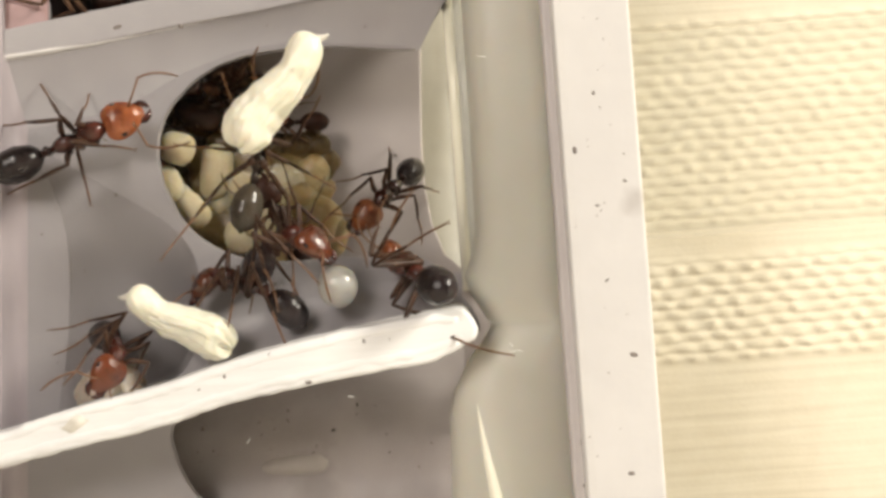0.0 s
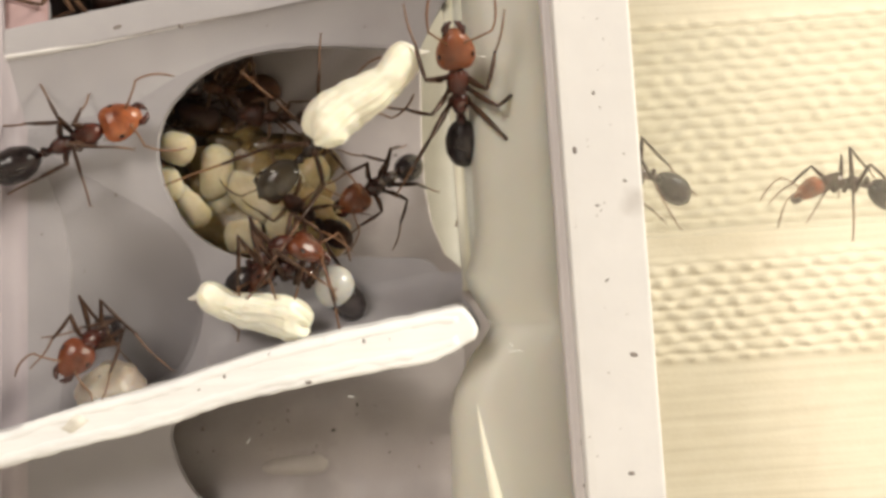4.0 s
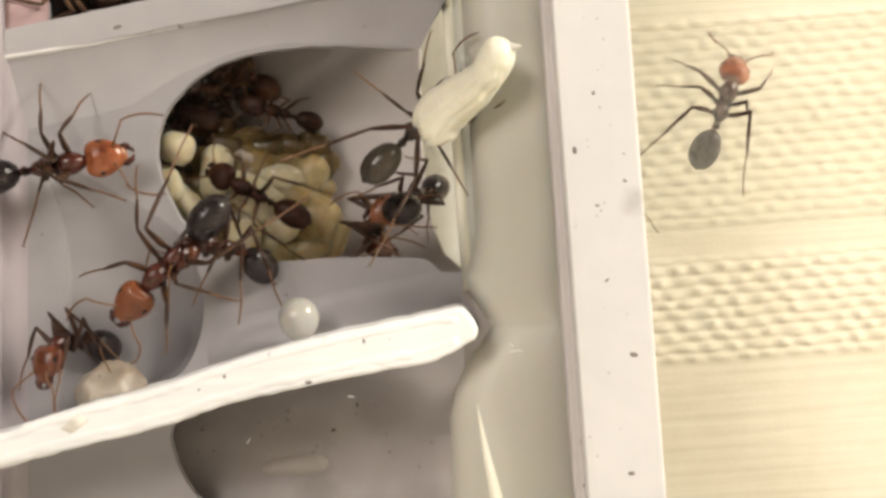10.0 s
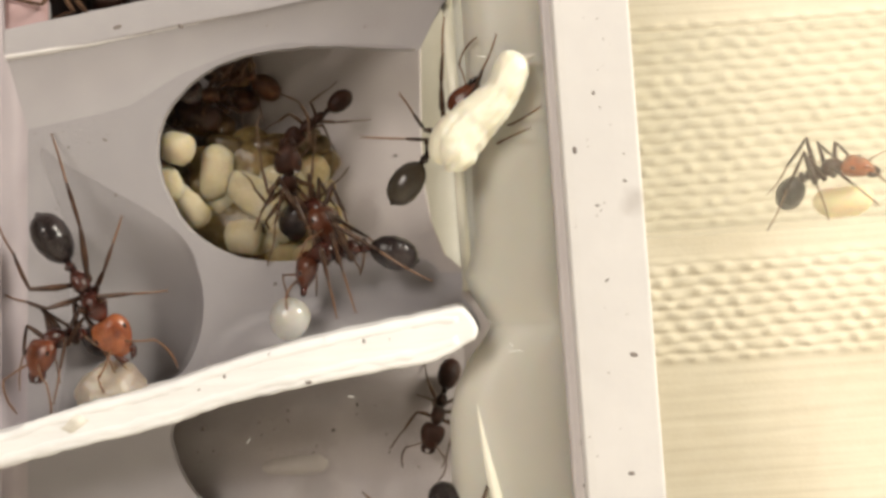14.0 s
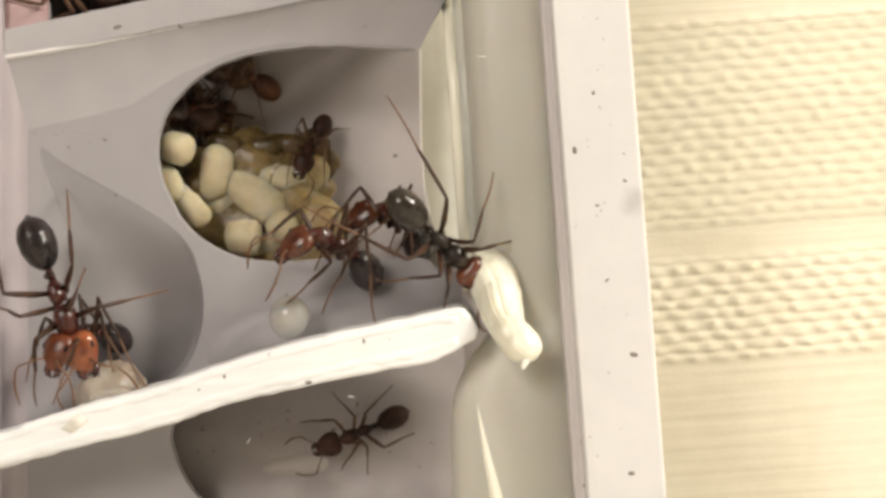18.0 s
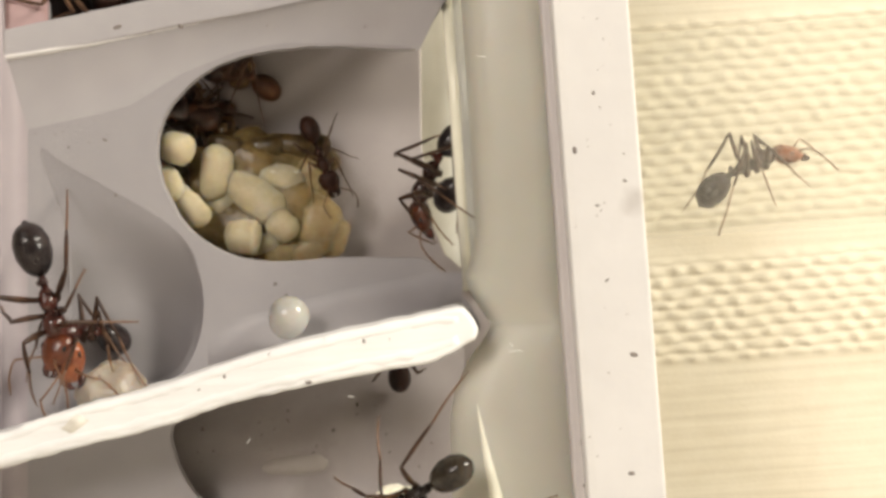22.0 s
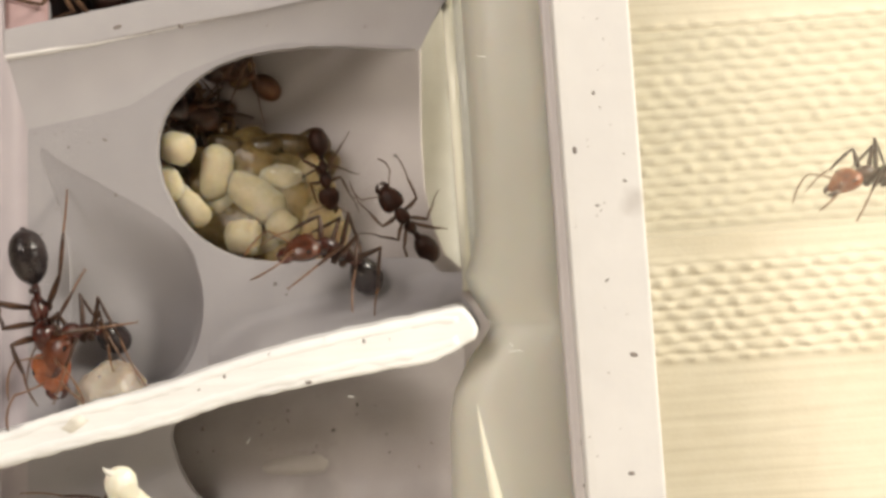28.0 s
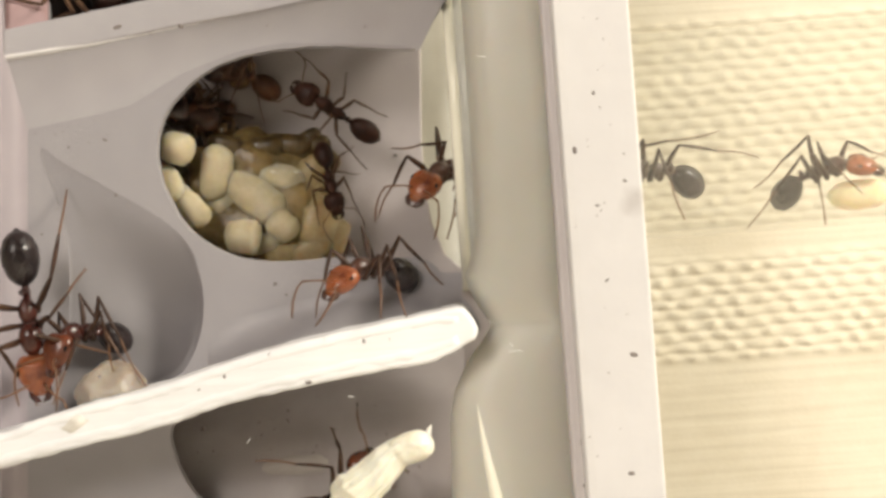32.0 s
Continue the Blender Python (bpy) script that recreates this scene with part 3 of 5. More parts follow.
def facing(where, angle, view, pitch=0.0):
    """Pose with local x along the heading in the nest's plane (degrees, 0 to the right, counter-clockwise), and local z
    turned from facing the eye (view 0) towards the heading's left (view 90) or right (view -90); pitch turns x to the eye."""
    a, w, p = radians(angle), radians(view), radians(pitch)
    f = RIGHT * math.cos(a) + UP * math.sin(a)
    left = UP * math.cos(a) - RIGHT * math.sin(a)
    z = -AWAY * math.cos(w) + left * math.sin(w)
    f2 = (f * math.cos(p) - AWAY * math.sin(p)).normalized()
    z2 = (z - f2 * z.dot(f2)).normalized()
    y = z2.cross(f2)
    m = Matrix((f2, y, z2)).transposed().to_4x4()
    m.translation = where
    return m


def pupa(name, label, size=1.15):
    """A naked pupa along x, 8 mm: head and chest with limbs folded along the belly behind, a slight waist, and the round tail end before."""
    lobes = ((-2.3, 1.5, 1.36), (-0.7, 2.2, 1.24), (1.0, 1.6, 0.96), (2.5, 1.32, 1.06))
    bm = bmesh.new()
    rings, n, steps = [], 96, 60
    for i in range(steps + 1):
        x = -3.8 + 7.65 * (1 - math.cos(math.pi * i / steps)) / 2
        girth = sum((max(0, 1 - abs((x - c) / a) ** 2.6) ** 0.5 * b) ** 7 for c, a, b in lobes) ** (1 / 7) + 0.02
        bow = 0.20 * math.sin(1.1 * x + 0.4)
        fold = min(max((x + 3.0) / 0.8, 0), 1) * min(max((1.9 - x) / 0.5, 0), 1)
        ring = []
        for k in range(n):
            a = 2 * math.pi * k / n
            belly = 0.5 + 0.5 * math.cos(a - 1.0)
            groove = (1 - abs(math.sin(5 * a + 0.18 * x))) ** 3 + 0.6 * (1 - abs(math.sin(8 * a + 1.1 - 0.12 * x))) ** 4
            r = girth * (1 + fold * (0.04 - (0.05 + 0.13 * belly) * groove * (0.8 + 0.7 * noise.noise(Vector((x * 0.8, a * 1.3, 2))))))
            r += fold * belly * 0.14 * math.sin(math.pi * fold)
            r *= 1 + 0.10 * noise.noise(Vector((x * 0.9 + 3, math.cos(a) * 1.3, math.sin(a) * 1.3))) + 0.05 * noise.noise(Vector((x * 2.2, math.cos(a) * 3, math.sin(a) * 3)))
            ragged = max(0, -1.9 - x) * 0.42 * noise.noise(Vector((math.cos(a) * 2.6, math.sin(a) * 2.6, 5))) * min(1, girth)
            ring.append(bm.verts.new(Vector((x - ragged, r * math.cos(a) + bow, r * math.sin(a) * 0.92)) * MM))
        rings.append(ring)
    for p, q in zip(rings, rings[1:]):
        for k in range(n):
            bm.faces.new((p[k], p[(k + 1) % n], q[(k + 1) % n], q[k]))
    bm.faces.new(rings[0][::-1])
    bm.faces.new(rings[-1])
    ob = tagged(new(name, mesh_of(bm, name, PUPA)), label, "ant pupa")
    for a, end in ((0.2, 1.7), (0.75, 0.9), (1.3, 1.9), (1.9, 1.2)):
        bm = bmesh.new()
        pts = []
        for k in range(7):
            x = -2.7 + (end + 2.7) * k / 6
            r = (1.24, 1.2, 1.06, 1.04, 1.02, 0.98, 0.96)[k] + (0.06 if k == 6 else 0)
            pts.append((x, r * math.cos(a) + 0.20 * math.sin(1.1 * x + 0.4), r * math.sin(a) * 0.92))
        limb(bm, pts, (0.10, 0.17, 0.2, 0.19, 0.18, 0.16, 0.09), 10)
        part("folded_leg", bm, PUPA, ob)
    bm = bmesh.new()
    limb(bm, [(3.3, -0.1, 0.1), (3.75, 0.0, 0.15), (4.05, 0.25, 0.2), (4.3, 0.4, 0.1)], (0.5, 0.26, 0.16, 0.06))
    part("shed_skin", bm, WAXY, ob, "crumpled pale skin at the pupa's tip")
    ob.scale = (size, size, size)
    return ob


def still_things():
    heap = "brood heap"
    damp = "yellow-brown damp larva at the bottom of the brood heap"
    pale = "plump cream larva lying in the brood heap"
    for u, v, y, ln, fat, ang in (
            (560, 400, 13.9, 4.6, 3.4, 70), (500, 442, 13.6, 4.6, 2.4, 8), (590, 420, 14.2, 3.2, 2.4, 80), (545, 365, 14.0, 3.6, 2.6, -35), (550, 310, 14.8, 3.4, 2.4, 60),
            (480, 268, 14.9, 3.8, 2.0, 12), (530, 275, 15.2, 3.2, 2.0, -30), (545, 440, 13.4, 3.6, 2.2, 30), (350, 395, 14.5, 4.4, 2.6, 10), (345, 320, 14.6, 3.4, 2.2, 60), (400, 262, 15.2, 3.4, 2.2, -20), (415, 385, 13.8, 3.4, 2.2, -50)):
        grub("ant_larva", u, v, y, ln, fat, ang, WET if v < 300 or u < 420 else DAMP, damp, heap)
    for u, v, y, ln, fat, ang in (
            (312, 263, 10.6, 2.7, 2.3, -12), (332, 364, 11.2, 3.9, 2.2, -48), (299, 328, 10.8, 3.0, 2.1, -68), (383, 306, 12.6, 4.2, 2.4, 84), (430, 420, 11.8, 2.7, 2.7, -8), (428, 294, 13.8, 2.6, 1.9, 30),
            (452, 350, 12.9, 5.2, 2.9, -34), (500, 400, 12.3, 2.5, 2.2, -40), (490, 318, 13.7, 4.2, 2.6, -14), (395, 350, 13.4, 3.2, 2.2, 70), (465, 430, 13.0, 2.8, 1.9, 10)):
        grub("ant_larva", u, v, y, ln, fat, ang, LARVA, pale, heap)
    bm = bmesh.new()
    blob(bm, (0, 0, 0), (6.4, 2.9, 4.5), 48, 32, None, lambda x, y, z: tuple(Vector((x, y, z)) * (1 + 0.35 * noise.noise(Vector((x * 2.2, y * 2.2, z * 2.2 + 4))) + 0.05 * noise.noise(Vector((x * 6, y * 6, z * 6))))))
    bed = tagged(new("brood_bed", mesh_of(bm, "brood_bed", WET)), "amber damp clump of small brood stuck to the rear wall", "ant brood", heap)
    bed.matrix_world = Matrix.Translation(spot(447, 352, 15.1)) @ pose(0, 0, 0, 0, 18, 0)
    for u, v, y, ln, fat, ang in ((318, 196, 15.2, 2.8, 1.8, 40), (352, 214, 14.6, 3.0, 2.0, -20), (388, 228, 15.0, 2.6, 1.7, 10), (405, 246, 15.2, 2.4, 1.5, -30), (335, 168, 15.8, 2.4, 1.6, 60), (392, 118, 15.6, 3.2, 1.8, 15),
                                  (440, 262, 14.8, 2.2, 1.2, 5), (368, 408, 13.8, 2.6, 1.3, -5), (318, 305, 14.4, 1.8, 1.1, -35), (428, 130, 16.0, 2.6, 1.8, 70)):
        grub("debris_clump", u, v, y, ln, fat, ang, DEBRIS, "dark brown debris clump beside the brood heap", "debris of the recess")
    for u, v, y, ln, fat, ang in ((350, 204, 13.4, 3.6, 2.2, -22), (395, 122, 14.2, 3.4, 1.9, 12), (325, 172, 14.8, 2.6, 2.0, 50)):
        grub("debris_clump", u, v, y, ln, fat, ang, MURK, "dark wet debris clump under the roof of the recess", "debris of the recess", seed=7)
    for u, v, y, ln, fat, ang in ((405, 258, 13.4, 3.4, 1.5, -14), (455, 262, 13.8, 4.2, 1.6, 6), (508, 256, 14.2, 3.8, 1.7, -4), (552, 262, 14.8, 3.0, 1.6, 14), (575, 292, 15.4, 2.6, 2.0, 60), (540, 250, 15.2, 2.8, 1.4, 30)):
        grub("debris_clump", u, v, y, ln, fat, ang, GLUE, "olive-brown wet clump over the brood heap", "debris of the recess", seed=3)
    grub("ant_larva", 520, 822, LOWER + 0.65, 6.2, 2.0, 4, FAINT, "faint cream larva lying in the lower recess", seed=4)
    # a lump of food in the corner of the shelf
    bm = bmesh.new()
    rnd = random.Random(5)
    c = spot(178, 690, 5.6) / MM
    blob(bm, (c.x + 0.6, c.y, c.z - 0.5), (2.7, 1.8, 2.2), 56, 36, pose(0, 0, 0, 0, -17, 0).to_3x3(),
         lambda x, y, z: tuple(Vector((x, y, z)) * (1 + 0.26 * noise.noise(Vector((x * 1.7 + 3, y * 1.3, z * 1.5))) + 0.06 * noise.noise(Vector((x * 6, y * 5, z * 5))))))
    tagged(new("food_lump", mesh_of(bm, "food_lump", CURD)), "pale translucent food lump in the corner of the shelf", "food")
    bm = bmesh.new()
    blob(bm, spot(137, 748, 1.0) / MM, (1.35, 0.55, 0.75), 32, 20, pose(0, 0, 0, 0, -14, 0).to_3x3(),
         lambda x, y, z: tuple(Vector((x, y, z)) * (1 + 0.2 * noise.noise(Vector((x * 1.8 + 1, y * 1.8, z * 1.8))) + 0.08 * noise.noise(Vector((x * 5, y * 5, z * 5))))))
    part("waxy_lump", bm, WAXY, NEST, "small waxy lump stuck to the shelf's edge")
    bm = bmesh.new()
    for du, dv, y in ((0, -14, -1.6), (26, 8, -1.3)):
        blob(bm, spot(176 + du, 680 + dv, 5.6 + y) / MM, (0.14, 0.08, 0.13), 7, 5)
    tagged(new("food_crumb", mesh_of(bm, "food_crumb", GRIME)), "tiny dark crumbs on the food lump", "crumb")


# ------------------------------------------------ ants
HIPS = {"front": (1.6, 0.42), "middle": (0.75, 0.46), "hind": (-0.1, 0.44)}
# length of the thigh and of the lower leg, mm
REACH = {"front": (2.35, 4.7), "middle": (2.6, 5.4), "hind": (3.2, 7.4)}
# where the left feet stand, in the ant's own space: forward, outward, up (mm)
STANCE = {
    "walking": {"front": (4.6, 2.5, -2.7), "middle": (0.7, 4.2, -2.8), "hind": (-5.2, 3.0, -2.8)},
    "standing": {"front": (3.4, 1.9, -3.0), "middle": (0.3, 3.0, -3.2), "hind": (-4.2, 2.8, -3.2)},
    "resting": {"front": (3.6, 3.2, -1.4), "middle": (0.6, 5.0, -1.5), "hind": (-4.0, 4.6, -1.6)},
    "spread": {"front": (5.4, 3.0, -1.5), "middle": (-0.8, 5.4, -1.5), "hind": (-7.4, 4.2, -1.5)},
}
ROWS = ("front", "middle", "hind")
POLE = Vector((0, 0, 1))


def bend(hip, foot, row, out):
    """The poses of thigh and lower leg that bring a foot from its hip to its foothold, knee up and outward; mm."""
    l1, l2 = REACH[row]
    v = foot - hip
    d = min(max(v.length, l2 - l1 + 0.25), l1 + l2 - 0.06)
    n = v.normalized()
    a = (l1 * l1 - l2 * l2 + d * d) / (2 * d)
    pole = POLE + Vector((0, 0.45 * out, 0))
    p = (pole - n * pole.dot(n)).normalized()
    knee = n * a + p * math.sqrt(max(l1 * l1 - a * a, 0))
    x = knee.normalized()
    z = (p - x * p.dot(x)).normalized()
    turn = Matrix((x, z.cross(x), z)).transposed()
    low = turn.inverted() @ (n * d - knee)
    m = turn.to_4x4()
    m.translation = hip * MM
    return m, pose(l1 * MM, 0, 0, 0, math.degrees(math.atan2(-low.z, low.x)), 0)


def leg_meshes(row, mat, foot):
    l1, l2 = REACH[row]
    thick = {"front": 1.08, "middle": 0.95, "hind": 1.04}[row]
    bm = bmesh.new()
    limb(bm, [(-0.28, 0, 0.05), (0.0, 0, -0.05), (0.3, 0, -0.06), (0.75, 0, 0), (0.42 * l1, 0, 0.05), (0.75 * l1, 0, 0.04), (0.97 * l1, 0, 0), (l1 + 0.05, 0, -0.03)],
         [thick * r for r in (0.24, 0.27, 0.15, 0.17, 0.205, 0.165, 0.12, 0.09)], 9)
    thigh = mesh_of(bm, "leg", mat)
    shin = 0.47 * l2
    bm = bmesh.new()
    limb(bm, [(-0.03, 0, 0.02), (0.2, 0, 0.03), (0.35 * shin, 0, 0.07), (0.75 * shin, 0, 0.05), (shin, 0, 0)], [thick * r for r in (0.085, 0.10, 0.135, 0.125, 0.085)], 8)
    limb(bm, [(0.96 * shin, 0, -0.04), (shin + 0.22, 0.04, -0.2)], (0.035, 0.012), 5)
    tibia = mesh_of(bm, "tibia", mat)
    bm = bmesh.new()
    t = l2 - shin
    pts, radii = [], []
    for k in range(9):
        f = k / 8
        pts.append((shin + t * f, 0, 0.16 * math.sin(math.pi * f)))
        radii.append(0.078 - 0.032 * f + (0.012 if k in (3, 5, 6, 7) else 0))
    limb(bm, pts, radii, 7)
    for s in (-1, 1):
        limb(bm, [(l2, 0, 0), (l2 + 0.14, s * 0.1, 0.02), (l2 + 0.2, s * 0.13, -0.06)], (0.035, 0.028, 0.01), 5)
    return thigh, tibia, mesh_of(bm, "tarsus", foot)


LEG_MESHES = {row: leg_meshes(row, LEG, TARSUS) for row in ROWS}
DUN_MESHES = {row: leg_meshes(row, DUN, DUN) for row in ROWS}
AIM = {}


def ant(kind, stance, nod, droop, head_mat, body_mat, label, tail_mat=None):
    """An ant about 10 mm long, head along x, back along z."""
    root = new("ant")
    root.empty_display_size = 0.002
    tagged(root, label, "ant", "ants of the colony")
    AIM[kind] = (Vector((2.6 + 1.05 * math.cos(radians(nod)), 0, 0.15 - 1.05 * math.sin(radians(nod)))),
                 Vector((-1.55 - 1.62 * math.cos(radians(droop)), 0, 1.62 * math.sin(radians(droop)))), stance)
    # mesosoma: a domed front, a pinched middle and a lower rear hump
    bm = bmesh.new()
    blob(bm, (1.68, 0, 0.16), (0.98, 0.70, 0.76), 20, 14, None, lambda x, y, z: (x, y * (1 - 0.18 * x), z * (1 - 0.12 * x)))
    blob(bm, (0.82, 0, -0.06), (0.62, 0.44, 0.44), 16, 10)
    blob(bm, (-0.06, 0, 0.08), (0.82, 0.54, 0.66), 18, 12, None, lambda x, y, z: (x, y * (1 + 0.12 * x), z * (1.0 if x > 0 else 0.9)))
    limb(bm, [(2.3, 0, 0.12), (2.55, 0, 0.14), (2.8, 0, 0.15)], (0.34, 0.25, 0.22), 10)
    part("mesosoma", bm, body_mat, root)
    bm = bmesh.new()
    blob(bm, (-1.15, 0, 0.14), (0.24, 0.33, 0.52), 12, 10)
    limb(bm, [(-0.7, 0, -0.1), (-1.15, 0, -0.18), (-1.65, 0, -0.05)], (0.22, 0.24, 0.2), 9)
    part("petiole", bm, body_mat, root)
    # gaster with overlapping plates
    bm = bmesh.new()

    def plates(x, y, z):
        k = (x * 2.2 + 2.35) % 1.0
        w = (1 + 0.04 * k) * (1.02 - 0.06 * x)
        return x, y * w, z * w * (1.0 if z > 0 else 0.92)
    blob(bm, (-1.62, 0, -0.05), (1.68, 1.07, 1.16), 28, 40, None, plates)
    blob(bm, (-3.24, 0, -0.05), (0.2, 0.2, 0.2), 10, 8)
    part("gaster", bm, tail_mat or GASTER, root, "smoky grey gaster" if tail_mat == SMOKE else "dull brown gaster" if tail_mat else "shiny grey-black gaster", m=Matrix.Translation((-1.55 * MM, 0, 0)) @ pose(0, 0, 0, 0, droop, 0))
    # head: broad and square-cornered behind, narrowing to the jaws
    bm = bmesh.new()

    def skull(x, y, z):
        r = math.hypot(y, z)
        full = r ** 0.72 / r if r > 1e-4 else 1
        wide = 1.06 - 0.20 * x - 0.10 * x * x
        notch = 0.13 * math.exp(-(y / 0.38) ** 2) if x < -0.5 else 0
        return x + notch, y * full * wide, z * full * (0.98 - 0.20 * x)
    blob(bm, (1.08, 0, 0), (1.28, 1.10, 0.76), 30, 24, None, skull)
    blob(bm, (2.18, 0, -0.08), (0.34, 0.56, 0.34), 14, 10)
    head = part("head", bm, head_mat, root, m=Matrix.Translation((2.6 * MM, 0, 0.15 * MM)) @ pose(0, 0, 0, 0, nod, 0))
    for s in (-1, 1):
        bm = bmesh.new()
        blob(bm, (0.95, s * 0.97, 0.36), (0.21, 0.11, 0.17), 12, 8)
        part("eye", bm, EYEM, head)
        bm = bmesh.new()
        limb(bm, [(2.1, s * 0.44, -0.1), (2.45, s * 0.5, -0.12), (2.75, s * 0.34, -0.15), (2.92, s * 0.06, -0.15)], (0.25, 0.25, 0.19, 0.05), 8)
        part("mandible", bm, body_mat, head)
        # the elbowed antenna, moving on its root
        bm = bmesh.new()
        limb(bm, [(-0.1, 0, -0.1), (0.35, s * 0.55, 0.35), (0.75, s * 1.15, 0.56), (1.0, s * 1.65, 0.58)], (0.09, 0.065, 0.06, 0.075), 7)
        pts = [(0.98, s * 1.63, 0.58), (1.4, s * 1.8, 0.42), (1.9, s * 1.9, 0.12), (2.4, s * 1.9, -0.22), (2.85, s * 1.8, -0.58), (3.2, s * 1.68, -0.85)]
        limb(bm, pts, (0.062, 0.066, 0.074, 0.078, 0.074, 0.045), 7)
        part("antenna", bm, DUN if body_mat in (BROWN, TAWNY) else LEG if head_mat == MAROON else TARSUS, head, m=Matrix.Translation((1.75 * MM, s * 0.36 * MM, 0.42 * MM)))
    dull = body_mat in (BROWN, TAWNY)
    for side in (1, -1):
        for row in ROWS:
            hip = Vector((HIPS[row][0], HIPS[row][1] * side, -0.32))
            f = STANCE[stance][row]
            up, low = bend(hip, Vector((f[0], f[1] * side, f[2])), row, side)
            thigh, tibia, tarsus = (DUN_MESHES if dull else LEG_MESHES)[row]
            leg = part("leg", thigh, LEG, root, m=up)
            part("tibia", tibia, LEG, leg, m=low)
            part("tarsus", tarsus, TARSUS, leg, m=low)
    return root


specks()
still_things()
PATTERNS = {
    "walker": ant("walker", "walking", 34, -38, AMBER, CHESTNUT, "red-headed ant with a black gaster walking on long dark legs"),
    "carrier": ant("carrier", "spread", 10, 0, RED, BLACK, "red-headed black ant with a grey gaster and wide-spread legs", SMOKE),
    "climber": ant("climber", "spread", 6, 0, RUST, MAROON, "orange-headed ant with a black gaster climbing with spread legs"),
    "rester": ant("rester", "resting", 4, 0, AMBER, MAROON, "red-headed ant with a black gaster clinging to the back wall"),
    "stander": ant("stander", "standing", 66, -30, RED, MAROON, "red ant with a dark gaster bending its head down"),
    "dark": ant("dark", "walking", 30, 0, BROWN, BROWN, "dark brown ant with a dull black gaster in the recess", BROWN),
    "resident": ant("resident", "standing", 30, -14, MAROON, TAWNY, "tawny brown ant resting under the roof of the recess", TAWNY),
    "visitor": ant("visitor", "walking", 44, -30, RED, MAROON, "rust-headed ant with a black gaster come in by the tube"),
    "roamer": ant("roamer", "walking", 24, -30, RUST, MAROON, "red-brown ant with a dark gaster leaving by the tube"),
}
COUNTS = {"walker": 8, "carrier": 2, "climber": 1, "rester": 1, "stander": 3, "dark": 4, "resident": 3, "roamer": 1, "visitor": 1}
POOL = {kind: [copy_thing(PATTERNS[kind], Matrix.Identity(4)) for k in range(COUNTS[kind] - 1)] + [PATTERNS[kind]] for kind in PATTERNS}


def another(kind, size=1.0, label="", head=1.0):
    ob = POOL[kind].pop(0)
    for c in ob.children:
        if c.name.startswith("head"):
            c.scale = (head, head, head)
    ob.scale = (size, size, size)
    if label:
        ob["label"] = label
    return ob


def track(rows, y, view="up"):
    """Rows (t, head u, v, gaster u, v[, depth[, view[, pitch]]]) with their depth and view filled in: view 'up' stands upright
    with its back to the top, 'back' shows its back to the eye, 'belly' its underside, or an angle."""
    out = []
    for t, hu, hv, gu, gv, *rest in rows:
        depth = rest[0] if rest and rest[0] is not None else y
        how = rest[1] if len(rest) > 1 and rest[1] is not None else view
        out.append((t, hu, hv, gu, gv, depth, how, rest[2] if len(rest) > 2 else 0))
    return out


def aimed(rows, fore, aft, size, tilt=1, most=62):
    """Poses that bring a thing's own points fore and aft (mm) to the heads and tails of rows; where these lie closer
    together than the thing is long, it leans to the eye (or from it, by the sign of pitch or tilt)."""
    span, mid, out = (fore - aft) * size, (fore + aft) * 0.5 * size, []
    along = span.normalized()
    up = (POLE - along * along.z).normalized()
    own = Matrix((along, up.cross(along), up)).transposed()
    for t, hu, hv, gu, gv, depth, how, pitch in sorted(rows, key=lambda r: r[0]):
        ang = math.atan2(gv - hv, hu - gu)
        if how == "up":
            how = 66 if math.cos(ang) >= 0 else -66
        w = radians({"back": 0, "belly": 180}.get(how, how))
        f = RIGHT * math.cos(ang) + UP * math.sin(ang)
        left = UP * math.cos(ang) - RIGHT * math.sin(ang)
        seen = math.hypot(hu - gu, hv - gv) * (EYE + depth) / GRID
        lean = min(math.acos(min(seen / span.length, 1)), radians(most)) * (math.copysign(1, pitch) if pitch else tilt)
        x = f * math.cos(lean) - AWAY * math.sin(lean)
        z = -AWAY * math.cos(w) + left * math.sin(w)
        z = (z - x * z.dot(x)).normalized()
        turn = Matrix((x, z.cross(x), z)).transposed() @ own.inverted()
        m = turn.to_4x4()
        m.translation = spot((hu + gu) / 2, (hv + gv) / 2, depth) - turn @ mid * MM
        if out:
            # wide turns get halfway poses, so that no step turns far
            t0, m0 = out[-1]
            q0, q1 = m0.to_quaternion(), m.to_quaternion()
            q1.make_compatible(q0)
            angle = q0.rotation_difference(q1).angle
            angle = min(angle, 2 * math.pi - angle)
            steps = int(angle // radians(75))
            for k in range(1, steps + 1):
                s = k / (steps + 1)
                half = q0.slerp(q1, s).to_matrix().to_4x4()
                half.translation = m0.translation.lerp(m.translation, s)
                out.append((t0 + (t - t0) * s, half))
        out.append((t, m))
    if out[0][0] > 0:
        out.insert(0, (0.0, out[0][1]))
    if out[-1][0] < 32:
        out.append((32.0, out[-1][1]))
    return out


def curves_of(ob):
    keys = ob.animation_data
    return {(c.data_path, c.array_index): c for c in keys.action.layers[0].strips[0].channelbag(keys.action_slot).fcurves}


def in_sight(p):
    """Whether a place (metres) lies in or near the eye's field."""
    d = p - Vector((0, -EYE * MM, 0))
    return abs(d.dot(RIGHT) / d.y) < 0.43 and abs(d.dot(UP) / d.y) < 0.28


